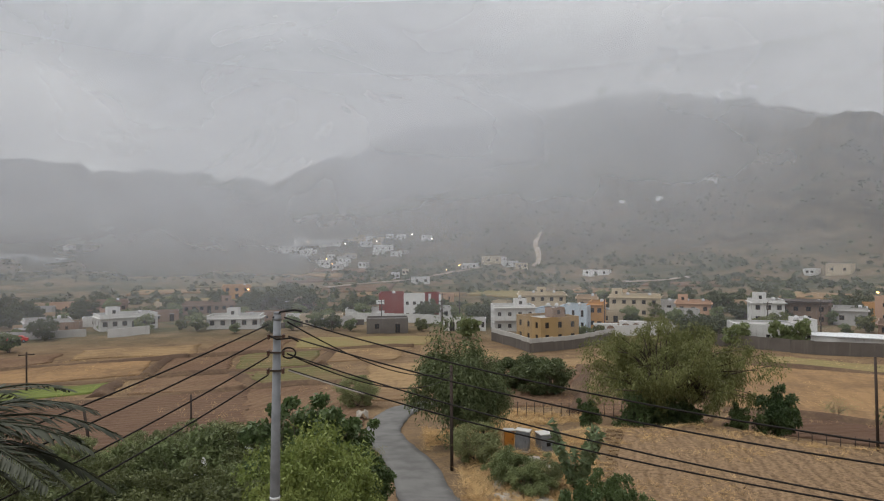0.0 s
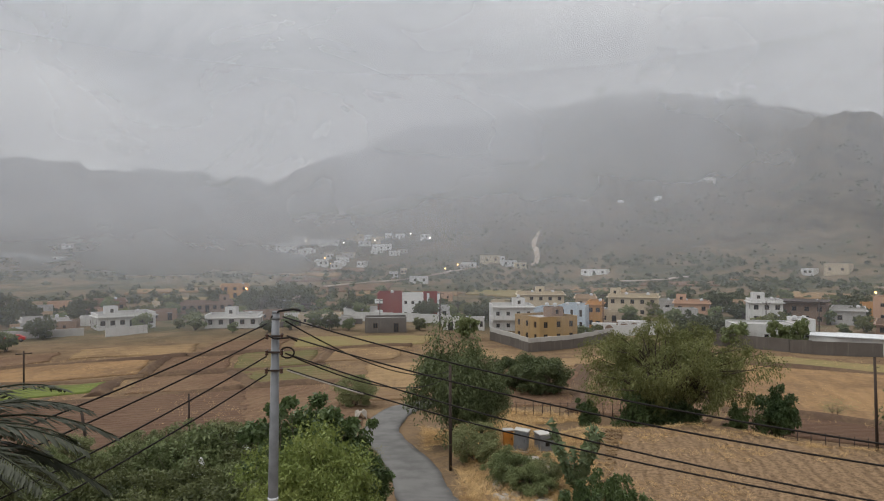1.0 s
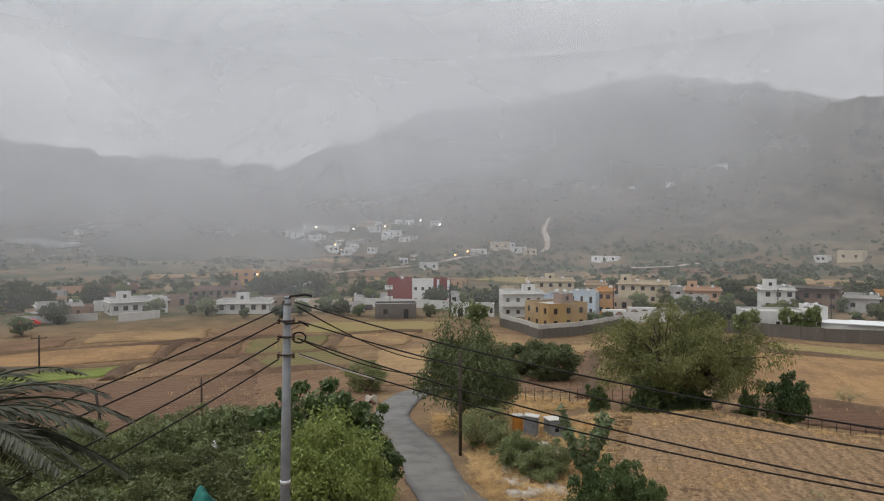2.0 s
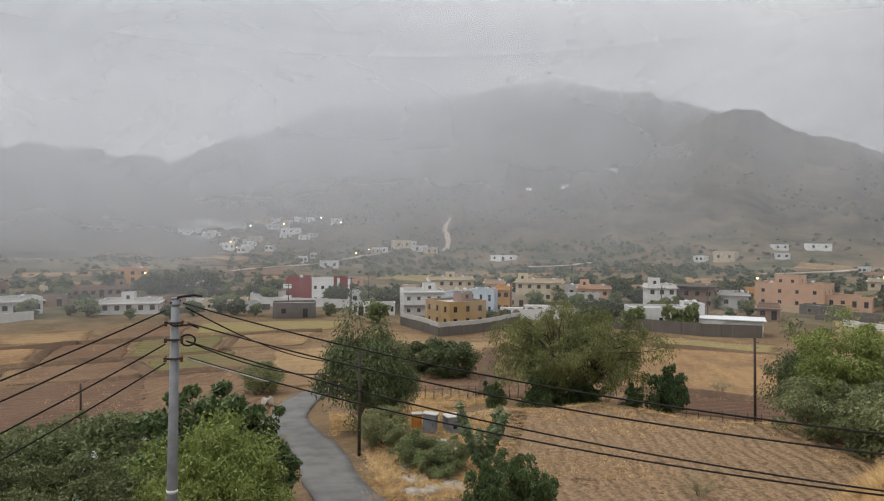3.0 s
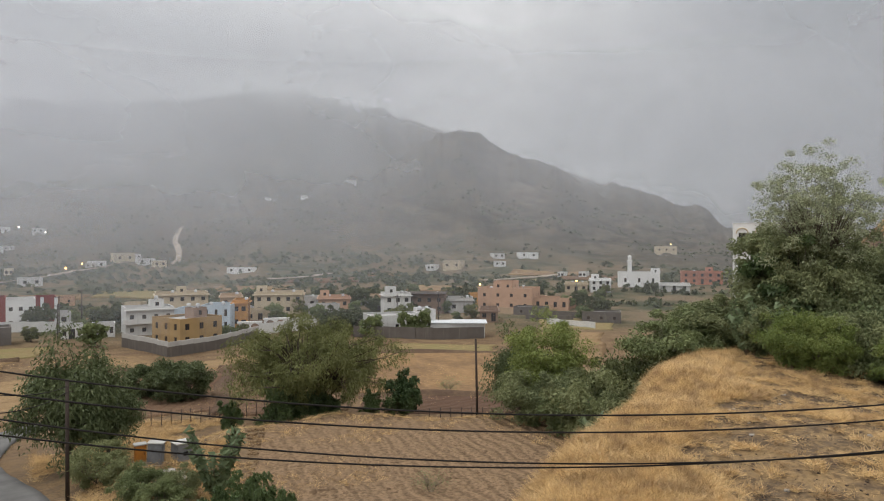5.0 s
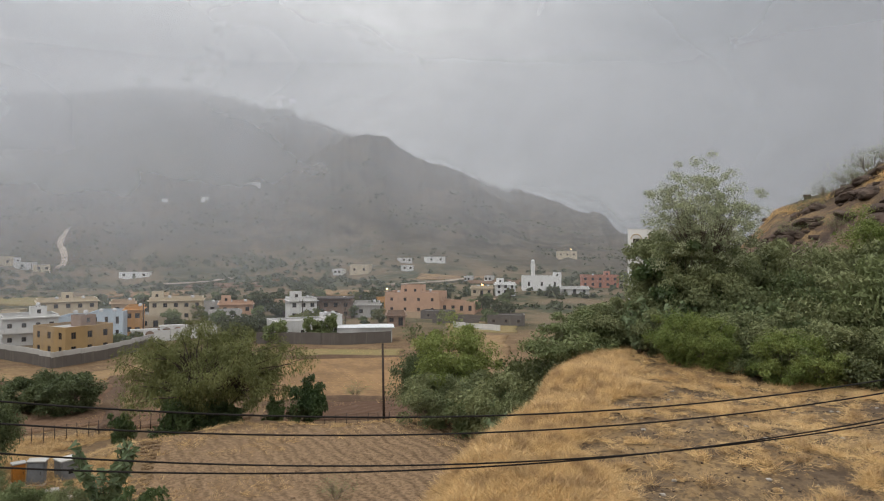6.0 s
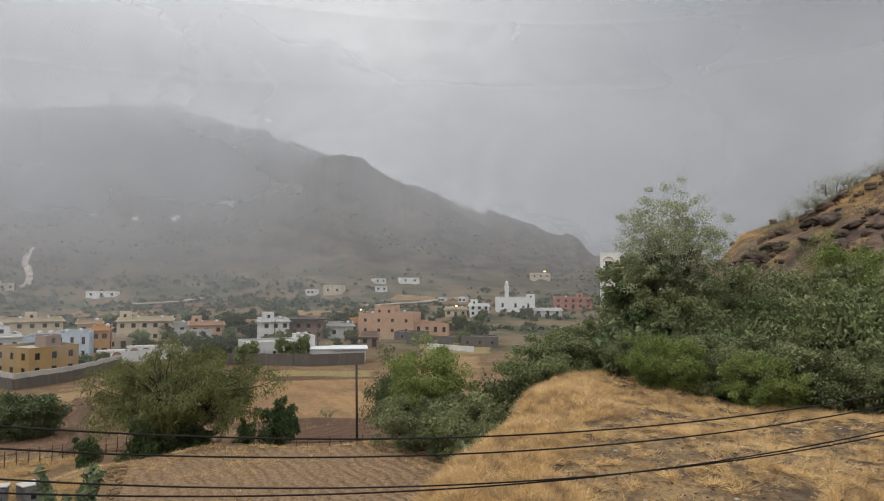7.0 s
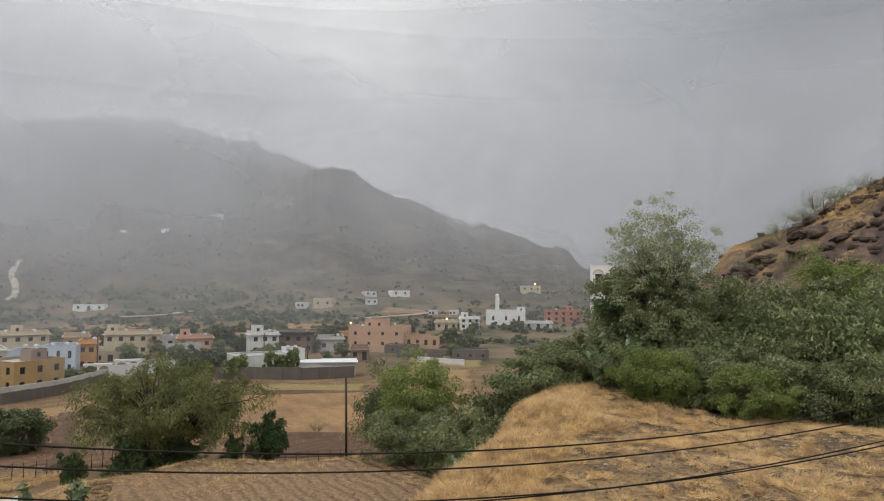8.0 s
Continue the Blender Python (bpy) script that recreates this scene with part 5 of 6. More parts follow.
block(red, "whitewash", -1.98, 4.0, -5.4, 5, 6.9, 2, (3, 0), (0.8, 0.9), parapet=0.5)
block(red, "red", 4.02, 8.4, -4.9, 5, 7.2, 2, (1, 2), (0.7, 0.9), parapet=0.6)
for x in (5.0, 7.9):
    part("pilaster", boxed((x, x + 0.7, -5.15, -4.9, -0.5, 7.3)), M["whitewash"], red)
for z in (1.6, 4.6):
    part("balcony", boxed((-9.6, -7.4, -6.2, -5.02, z, z + 0.2), (-9.6, -7.4, -6.2, -6.05, z + 0.2, z + 1.15), (-9.6, -9.45, -6.04, -5.02, z + 0.2, z + 1.15)), M["whitewash"], red)
block(red, "white", -18.5, -8.92, -4, 4, 3.0, 1, (0, 0), parapet=0.6)
block(red, "white", 8.42, 11.5, -4, 4, 3.2, 1, (1, 0), parapet=0.6)
x, y = at(-2.75, 190)
tank(x - 5, y + 1, ground_z(x, y) + 6.8)

# ochre house in its walled yard
ochre = house("ochre rendered two-storey house inside a walled yard", 9.1, 150, 34)
block(ochre, "ochre", -5.2, 4.8, -5.2, 4.8, 5.9, 2, (3, 3), (1.0, 1.3), 0.5)
block(ochre, "brown", 0.4, 3.6, -1.6, 1.6, 2.3, 1, (1, 0), (0.8, 1.0), 0.2, 5.4, deep=0)
x, y = at(9.1, 150)
tank(x + 0.5, y + 1.5, ground_z(x, y) + 7.5)
tank(x + 2.2, y + 0.6, ground_z(x, y) + 7.5)

villa = house("grey-white villa with long balconies", 6.1, 172, 8)
block(villa, "white", -5.2, 5.2, -4.5, 4.5, 6.6, 2, (4, 3), (0.9, 1.0), 0.6)
part("balcony", boxed((-6.0, 5.4, -6.0, -4.52, 3.0, 3.25), (-6.0, 5.4, -6.0, -5.85, 3.25, 4.1), (-6.0, -5.85, -5.84, -4.52, 3.25, 4.1)), M["white"], villa)
part("balcony", boxed((-5.6, 5.4, -5.6, -4.56, 6.05, 6.3)), M["white"], villa)
block(villa, "white", 0.5, 3.5, -1.2, 2, 2.2, 1, (1, 0), (0.8, 0.9), 0.2, 6.0, deep=0)
x, y = at(6.1, 172)
tank(x + 2, y + 0.4, ground_z(x, y) + 8.0)

blue = house("pale blue and white house with tall dark windows", 10.5, 178, -14)
block(blue, "blue", -6.8, 0.2, -4.5, 4.5, 5.9, 2, (2, 2), (0.7, 1.1), 0.6)
block(blue, "blue", 0.22, 7.2, -5.2, 4.5, 6.9, 2, (3, 2), (0.7, 1.7), 0.7)
x, y = at(10.5, 178)
for u in (-4, 1.5, 4.5):
    tank(x + u, y + 1, ground_z(x, y) + (5.3 if u < 0 else 6.2))

simple("cream house with a small roof tower", 6.6, 10.6, 216, 6.6, "cream", 2, (5, 2), 4, 9, 0.5, tanks=2)
simple("narrow orange house with balconies", 12.7, 13.9, 176, 7.2, "orange", 2, (2, 3), -6, 8)
simple("tan stone-faced upper storey house", 11.6, 13.3, 200, 7.4, "tan", 2, (2, 2), 0, 8)
simple("two-storey cream house behind the white arcade", 14.4, 18.4, 200, 6.6, "cream", 2, (5, 2), -5, 9, 0.12, tanks=2)
simple("low salmon house with a shaded porch", 19.6, 22.3, 205, 3.9, "salmon", 1, (3, 2), 0, 8, 0.2, tanks=2)
simple("small grey block house with flat roof", 17.5, 19.6, 214, 3.6, "grey", 1, (2, 1), 0, 6)
simple("pale green and white house with roof rooms", 25.1, 27.4, 184, 6.2, "white", 2, (3, 2), 10, 8, 0.3, tanks=2)
brown = simple("brown house with an open dark upper storey", 27.2, 30.6, 190, 5.6, "brown", 2, (4, 2), -6, 9)
part("canopy", boxed((-7, 6.2, -6.5, 4, 5.75, 5.95)), M["rust"], brown)
simple("unfinished grey block house with flat roof", 30.8, 33.0, 192, 4.4, "grey", 1, (2, 2), 0, 8)
simple("brown rendered house with flat roof", 33.6, 35.2, 168, 3.4, "brown", 1, (2, 1), 0, 7, tanks=0)

salmon = house("large salmon house with stepped roof", 36.3, 206, -14)
block(salmon, "salmon", -9.0, 8.0, -6, 6, 6.6, 2, (4, 3), (0.9, 1.0), 0.6)
block(salmon, "salmon", -4.5, 1.5, -4, 4, 2.6, 1, (2, 1), (0.8, 0.9), 0.4, 6.0, deep=0)
block(salmon, "orange", -12.5, -9.02, -4.5, 3.5, 4.6, 1, (1, 1), (1.0, 1.5), 0.5)
block(salmon, "salmon", 8.02, 18.5, -4, 4, 3.9, 1, (4, 1), (1.0, 1.6), 0.5)
for k in range(9):
    part("merlon", boxed((-12.4 + k * 0.38, -12.2 + k * 0.38, -4.5, -4.3, 4.68, 5.1)), M["orange"], salmon)
x, y = at(36.3, 206)
for u, h in ((-6, 6), (4, 6), (12, 3.4), (6.5, 6)):
    tank(x + u, y + 2, ground_z(x, y) + h)

simple("white two-storey house with arched windows", 43.0, 44.7, 262, 5.0, "whitewash", 2, (3, 2), 4, 8, 0.25)
simple("low cream house beside the white one", 40.9, 42.8, 262, 3.8, "cream", 1, (3, 1), 0, 7, tanks=2)
simple("terracotta red house on the valley edge", 50.3, 53.4, 300, 5.4, "terracotta", 2, (5, 2), 6, 9, 0.7, tanks=2)
simple("low pale house below the mosque", 48.6, 51.0, 270, 3.0, "white", 1, (3, 1), 0, 7)

mosque = house("white mosque with merlons and a slim minaret", 46.9, 290, 4, "mosque")
block(mosque, "whitewash", -8, 8.6, -5, 5, 5.8, 1, (3, 2), (0.9, 1.8), 0.6)
for k in range(15):
    part("merlon", boxed((-7.9 + k * 1.15, -7.4 + k * 1.15, -5.0, -4.8, 5.88, 6.5)), M["whitewash"], mosque)
block(mosque, "whitewash", 5.5, 8.8, -2, 2, 2.2, 1, (1, 0), (0.8, 1.0), 0.3, 5.2, deep=0)
tower = rod([(-3.4, -3, -0.5), (-3.4, -3, 10.2), (-3.4, -3, 10.3), (-3.4, -3, 10.8), (-3.4, -3, 10.9), (-3.4, -3, 12.4), (-3.4, -3, 12.5), (-3.4, -3, 13.2)], [0.95, 0.9, 1.2, 1.2, 0.75, 0.75, 0.9, 0.1], 12)
for f in tower.faces:
    f.smooth = False
part("minaret", tower, M["whitewash"], mosque)

# tall white block behind the brushy bank
white_tall = house("tall white apartment house with arched niches", 58.8, 104, 2, "apartment_house")
base_z = 12.0
white_tall.location.z = base_z
block(white_tall, "whitewash", -8.0, 1.5, -5, 5, 11.6, 3, (4, 3), (0.9, 1.8), 0.7)
block(white_tall, "whitewash", 1.52, 6.5, -5, 5, 12.6, 3, (2, 3), (0.9, 1.8), 0.7)
for k in range(4):
    c = -8.0 + 9.5 * (k + 0.5) / 4
    arch = bmesh.new()
    tube(arch, [(c + 0.75 * math.cos(a), -5.05, 10.2 + 0.75 * math.sin(a)) for a in np.linspace(0, math.pi, 9)], [0.09] * 9, 6)
    part("arch", arch, M["cream"], white_tall)
x, y = at(60.5, 103)
tank(x + 0.5, y - 0.5, base_z + 11.9)

# the western end
simple("low white house with long flat roof and terrace", -27.9, -23.7, 180, 3.9, "white", 1, (6, 2), 12, 9, 0.28)
simple("brown house behind the white one", -29.0, -25.6, 226, 3.9, "brown", 1, (5, 2), 0, 8)
simple("long brown and cream house with columns", -21.7, -17.6, 212, 3.3, "brown", 1, (7, 2), 4, 8, 0.85)
simple("white single-storey house with dark windows", -19.6, -15.3, 170, 3.2, "white", 1, (5, 2), -10, 8, 0.45)
simple("ochre house in trees at the slope's foot", -18.5, -16.3, 256, 5.4, "orange", 2, (3, 2), 0, 8)
simple("grey walled yard house", -32.6, -29.6, 186, 3.0, "grey", 1, (3, 1), 5, 8)
simple("small brown shed house", -24.0, -21.9, 196, 2.8, "brown", 1, (2, 1), 0, 6, tanks=0)
simple("ruined dark stone building without roof fittings", -6.6, -3.0, 152, 3.4, "stone", 1, (2, 1), 0, 6, tanks=0, parapet=0.4)
simple("long low grey building", -16.0, -11.5, 232, 2.8, "grey", 1, (5, 1), 0, 7, tanks=0)
simple("white gatehouse with arched openings", 0.1, 1.6, 158, 3.0, "white", 1, (3, 1), 0, 4, tanks=0, win=(0.7, 1.6))
simple("white gatehouse with arched openings", 2.2, 3.8, 162, 3.0, "white", 1, (3, 1), 0, 4, tanks=0, win=(0.7, 1.6))
simple("cream single-storey house with a long porch", 13.6, 16.0, 186, 3.2, "cream", 1, (3, 1), 0, 6, tanks=0)
simple("low pale house at the village's back", 22.6, 25.0, 214, 3.4, "tan", 1, (3, 1), 0, 7)

# smaller yard buildings and walls between the houses
gen = np.random.default_rng(77)
for k in range(46):
    az, r = gen.uniform(-34, 44), gen.uniform(162, 246)
    if abs(az + 2) < 6.5 and r < 200 or 22 < az < 36 and r < 165:
        continue
    w, h = gen.uniform(4, 11), gen.uniform(2.0, 2.9)
    wall = ("grey", "white", "brown", "tan", "stone", "cream", "white", "salmon")[k % 8]
    hut = house("low flat-roofed yard building among village houses", az, r, gen.uniform(-25, 25))
    block(hut, wall, -w / 2, w / 2, -2.5, 2.5, h, 1, (max(1, int(w / 3)), 1), (0.7, 0.8), 0.3)
for k in range(26):
    az, r = gen.uniform(-34, 42), gen.uniform(158, 232)
    yard_wall("low weathered yard wall in the village", [(az, r), (az + gen.uniform(2.0, 4.5), r + gen.uniform(-9, 9))], gen.uniform(1.1, 1.9), ("grey", "stone", "tan", "white")[k % 4])

# white house with its shed on the right
barn = house("white house with a stepped gable behind a dark wall", 26.6, 147, 16)
block(barn, "white", -7.4, 4.2, -4, 4, 4.4, 1, (3, 2), (0.8, 1.1), 0.3)
block(barn, "white", 4.22, 7.2, -4, 3, 5.4, 1, (1, 1), (0.8, 1.0), 0.3)
x, y = at(28.6, 146)
tank(x - 0.7, y, ground_z(x, y) + 5.2)
tank(x + 0.9, y - 0.3, ground_z(x, y) + 5.2)
x, y = at(31.7, 143)
shed = thing("shed", (x, y, ground_z(x, y)), -31.7, "long low white shed with a metal sheet roof", "shed")
part("wall", boxed((-5.8, 5.8, -3, 3, -1, 3.1)), M["white"], shed)
part("roof", boxed((-1.5, 6.3, -3.7, 3.4, 3.15, 3.3)), M["sheet"], shed)
part("eaves", boxed((-6.0, -1.55, -3.2, 3.2, 3.12, 3.22)), M["sheet"], shed)


yard_wall("dark stone yard wall topped with pale panels", [(4.3, 146), (7.6, 131), (14.7, 150)], 1.9, "stone", "grey")
yard_wall("dark stone wall round the white house", [(22.6, 142), (28.0, 135), (34.0, 138)], 2.3, "stone")
yard_wall("long white wall in front of the red house", [(-8.3, 180), (-3.2, 178), (1.4, 176)], 2.3, "white")
yard_wall("pale grey boundary wall of a village yard", [(14.7, 158), (19.5, 160)], 2.4, "white")
yard_wall("low grey boundary wall along the field", [(-34, 172), (-28.5, 170)], 1.6, "grey")
yard_wall("low stone wall along the village street", [(-14.8, 168), (-10, 172), (-6.8, 170)], 1.3, "stone")
yard_wall("cream wall beside the salmon house", [(39.0, 196), (43.5, 214)], 1.8, "salmon")


def arcade(az, r, n, label):
    x, y = at(az, r)
    root = thing("arcade", (x, y, ground_z(x, y)), -az, label, "arcade")
    for k in range(n + 1):
        part("pillar", boxed((k * 2.4 - 0.25, k * 2.4 + 0.25, -0.25, 0.25, -0.6, 2.6)), M["whitewash"], root)
    for k in range(n):
        bm = bmesh.new()
        pts = [(k * 2.4 + 1.2 + 0.95 * math.cos(a), 1.7 + 0.85 * math.sin(a)) for a in np.linspace(math.pi, 0, 11)]
        for y0 in (-0.2, 0.2):
            for (xa, za), (xb, zb) in zip(pts, pts[1:]):
                f = [bm.verts.new(p) for p in ((xa, y0, za), (xb, y0, zb), (xb, y0, 2.6), (xa, y0, 2.6))]
                bm.faces.new(f)
        for (xa, za), (xb, zb) in zip(pts, pts[1:]):
            bm.faces.new([bm.verts.new(p) for p in ((xa, -0.2, za), (xb, -0.2, zb), (xb, 0.2, zb), (xa, 0.2, za))])
        part("arch", bm, M["whitewash"], root)
    part("beam", boxed((-0.4, n * 2.4 + 0.4, -0.4, 0.4, 2.62, 3.05)), M["whitewash"], root)
    return root


arcade(15.2, 166, 4, "white garden arcade with round arches")
arcade(13.1, 161, 2, "white garden arcade with round arches")

# ---- houses far across the valley ----
FAR_VILLAGE = [
    (-13.2, 568, 15.6, 6.4, "whitewash"),
    (-12.0, 590, 13.2, 5.1, "whitewash"),
    (-11.5, 509, 11.4, 3.9, "white"),
    (-12.6, 513, 7.9, 3.5, "white"),
    (-10.2, 434, 6.7, 4.5, "whitewash"),
    (-9.6, 474, 4.9, 3.3, "white"),
    (-7.4, 582, 15.0, 5.0, "cream"),
    (-6.6, 549, 10.4, 3.8, "white"),
    (-5.1, 514, 15.0, 4.9, "whitewash"),
    (-5.6, 558, 6.7, 4.3, "cream"),
    (-3.5, 603, 7.3, 4.7, "whitewash"),
    (-1.3, 558, 7.7, 3.2, "white"),
    (-6.8, 424, 5.1, 3.2, "white"),
    (-9.0, 413, 5.0, 3.2, "white"),
    (-9.7, 538, 15.7, 3.2, "white"),
    (4.3, 410, 10.6, 4.6, "cream"),
    (5.9, 402, 9.0, 3.2, "white"),
    (6.9, 387, 6.7, 3.2, "cream"),
    (-1.9, 316, 8.2, 3.2, "white"),
    (-4.1, 354, 4.3, 3.2, "white"),
    (-3.2, 369, 3.8, 3.2, "cream"),
    (2.5, 401, 9.0, 3.2, "white"),
]
FAR_SLOPES = [
    (-32.8, 482, 24.9, 3.2, "sheet"),
    (-30.6, 510, 21.9, 4.0, "sheet"),
    (13.3, 359, 17.0, 3.2, "whitewash"),
    (31.3, 373, 13.5, 5.8, "cream"),
    (29.5, 374, 5.8, 3.2, "whitewash"),
    (-29.6, 565, 7.8, 3.2, "white"),
    (35.1, 402, 9.0, 3.2, "white"),
    (37.7, 406, 14.7, 3.8, "whitewash"),
    (49.1, 512, 18.5, 5.7, "cream"),
    (29.2, 372, 5.1, 3.2, "white"),
    (35.3, 376, 8.4, 3.2, "white"),
    (15.4, 747, 7.7, 3.2, "whitewash"),
    (18.4, 702, 8.5, 3.2, "whitewash"),
    (17.6, 889, 9.2, 3.2, "white"),
    (22.3, 898, 20.1, 3.2, "white"),
    (42.5, 333, 4.6, 3.2, "white"),
    (40.7, 343, 4.1, 3.2, "white"),
]
for i, (az, r, w, h, wall) in enumerate(FAR_VILLAGE + FAR_SLOPES):
    w, h = (w, h) if i < len(FAR_VILLAGE) else (w * 0.8, h * 0.8)
    words = {"whitewash": "small white house high on the misty slope", "white": "pale house across the misty valley", "cream": "cream house across the valley", "sheet": "long pale flat-roofed building far off"}[wall]
    far_house = house(words, az, r, (i * 37) % 40 - 20)
    far_house["group"] = "houses across the valley"
    storeys = 2 if h > 5 else 1
    block(far_house, wall, -w / 2, w / 2, -4, 4, h, storeys, (max(2, int(w / 4)), 2), (1.2, 1.3), 0.5, deep=6.0, sides="front")


# huts and small houses filling the settlement on the far slope
gen = np.random.default_rng(91)
for k in range(22):
    cx, cr = ((-12.4, 560), (-10.0, 460), (-6.4, 560), (-5.4, 520), (-8.4, 430), (4.6, 405))[k % 6]
    w = gen.uniform(4, 8)
    hut = house("small pale house of the slope settlement", cx + gen.normal(0, 1.3), cr + gen.normal(0, 30), gen.uniform(-25, 25))
    hut["group"] = "houses across the valley"
    block(hut, ("whitewash", "white", "cream", "grey")[k % 4], -w / 2, w / 2, -3, 3, gen.uniform(2.4, 3.4), 1, (2, 1), (0.9, 0.9), 0.3, deep=6.0, sides="front")


def street_lamp(az, r, high, material, label="street lamp with a warm glowing head"):
    x, y = at(az, r)
    root = thing("street_lamp", (x, y, ground_z(x, y)), -az, label, "lamp", "street lamps")
    part("pole", rod([(0, 0, -0.3), (0, 0, high * 0.9), (0, -0.25, high), (0, -1.0, high + 0.08)], [0.09, 0.06, 0.05, 0.04], 6), M["steel"], root)
    head = part("lamp_head", boxed((-0.16, 0.16, -1.6, -0.95, high + 0.04, high + 0.2), bevel=0.03), M["steel"], root)
    bulb = bmesh.new()
    dome(bulb, (0, -1.25, high - 0.12), *(0.0007 * r + 0.12,) * 3, 8, 12, True)
    part("bulb", bulb, M[material], head, "glowing lamp bulb")
    return root


for az, r, high, m in (
    (0.4, 369, 3.0, "lamp"),
    (1.5, 391, 3.0, "lamp"),
    (-2.6, 572, 3.4, "lamp_white"),
    (-8.4, 538, 3.1, "lamp_white"),
    (-10.0, 471, 3.0, "lamp"),
    (-9.5, 422, 3.0, "lamp"),
    (-11.6, 577, 3.4, "lamp_white"),
    (-0.9, 539, 3.2, "lamp_white"),
    (22.2, 215, 3.1, "lamp"),
    (-16.5, 215, 7.0, "lamp"),
    (37.1, 405, 3.0, "lamp"),
    (49.5, 563, 3.3, "lamp"),
    (41.9, 215, 8.0, "lamp"),
    (33.6, 215, 7.3, "lamp"),
    (1.5, 392, 3.0, "lamp"),
    (-5.7, 553, 3.3, "lamp_white"),
):
    street_lamp(az, r, high, m)

# ---- village trees ----
far_a = tree("tree", "broad dark green village tree", 6.2, 3.6, 0.9, 46, 50, 0.66, "far", "bark", 0.6, 0.2, 0.2, 2, 1.1, 31)
settle(far_a, 3.4, 180)
far_b = tree("tree", "rounded green village tree", 5.0, 2.5, 0.6, 40, 50, 0.54, "dark", "bark", 0.6, 0.2, 0.16, 2, 0.85, 32)
settle(far_b, 2.3, 146)
far_c = tree("tree", "light green leafy village tree", 5.2, 2.8, 0.6, 40, 50, 0.56, "acacia", "bark", 0.6, 0.2, 0.16, 2, 0.9, 33)
settle(far_c, 27.0, 166)
TREES_WEST = [
    (-33.5, 150, 'b', 0.8), (-31.2, 168, 'a', 0.8), (-24.5, 172, 'b', 0.9), (-20.5, 168, 'b', 0.9), (-22.3, 215, 'a', 0.9), (-15.6, 205, 'a', 1.25), (-13.9, 214, 'a', 1.2), (-12.0, 220, 'a', 1.25),
    (-10.9, 166, 'b', 0.8), (-9.6, 160, 'a', 0.65), (-12.9, 162, 'b', 0.75), (-8.0, 158, 'b', 0.6), (-17.6, 160, 'b', 0.5), (-19.0, 240, 'a', 0.9),
    (-27.6, 240, 'a', 0.9), (-34.5, 200, 'a', 0.9), (-14.6, 158, 'a', 0.5), (1.3, 168, 'c', 0.6), (-1.8, 156, 'c', 0.6), (4.6, 186, 'a', 0.8),
]
TREES_EAST = [
    (12.2, 151, 'b', 0.7), (13.3, 156, 'c', 0.55), (5.2, 145, 'b', 0.45), (16.1, 184, 'b', 1.0), (20.8, 150, 'a', 0.8), (22.5, 152, 'a', 0.85), (24.2, 141, 'b', 1.0), (21.4, 146, 'a', 1.0),
    (22.8, 212, 'a', 0.95), (24.3, 218, 'a', 0.9), (20.2, 224, 'a', 0.9), (32.5, 215, 'a', 1.1), (18.6, 168, 'c', 0.6), (42.0, 208, 'a', 0.8), (41.2, 202, 'b', 0.9), (26.0, 160, 'c', 0.9),
    (43.8, 236, 'b', 0.8), (48.0, 262, 'a', 0.7), (31.6, 170, 'b', 0.5), (14.0, 225, 'a', 0.9), (10.4, 148, 'b', 0.4),
]
KIND = {"a": far_a, "b": far_b, "c": far_c}
for i, (az, r, kind, sc) in enumerate(TREES_WEST + TREES_EAST):
    plant(KIND[kind], az, r, sc, i * 71, 0, "village trees")
for az, r, sc, tall in ((27.2, 138.6, 0.72, 1.6), (28.6, 138.8, 0.75, 1.65)):
    plant(far_b, az, r, sc, az * 90, 0, "village trees", "slim grey-green tree behind the dark wall", tall)
for k in range(100):
    plant((far_a, far_b, far_b, far_c)[k % 4], gen.uniform(-36, 46), gen.uniform(172, 262), gen.uniform(0.45, 1.0), k * 47, 0, "village trees")


def scrub(name, label, n, r0, r1, size, seed, per=7):
    """Far scrub and trees that nobody could count, as one mesh of leafy clumps."""
    gen = np.random.default_rng(seed)
    a = np.radians(gen.uniform(-40, 72, n))
    r = np.exp(gen.uniform(math.log(r0), math.log(r1), n))
    x, y = r * np.sin(a), r * np.cos(a)
    keep = fbm(x, y, 70, seed, 4) + gen.normal(0, 0.35, n) > 0.12
    x, y = x[keep], y[keep]
    s = size * gen.uniform(0.5, 1.5, len(x)) * (0.75 + 0.25 * np.hypot(x, y) / r0)
    c = np.column_stack([x, y, land(x, y) + s * 0.4])
    which = np.repeat(np.arange(len(c)), per)
    off = unit(gen.normal(0, 1, (len(which), 3))) * s[which][:, None] * 0.6
    off[:, 2] = np.abs(off[:, 2]) * 0.8 - 0.15 * s[which]
    pts = c[which] + off
    verts, faces = leaves(pts, 1.0, 0.85, off, 0.0, gen)
    k = np.repeat(s[which], 3)[:, None]
    verts = np.repeat(pts, 3, 0) + (verts - np.repeat(pts, 3, 0)) * k * 1.1
    return tagged(new(name, fast_mesh(name, verts, faces, M["far"])), label, "scrub", kind="stuff")


scrub("scrub", "dark scrub and small trees on the valley floor", 3400, 212, 420, 1.35, 41, 10)
scrub("scrub", "dark bushes and small trees on valley terraces", 2200, 206, 400, 1.4, 47, 10)
scrub("scrub", "scrub on the lower mountain slopes", 13000, 380, 900, 1.2, 42, 5)

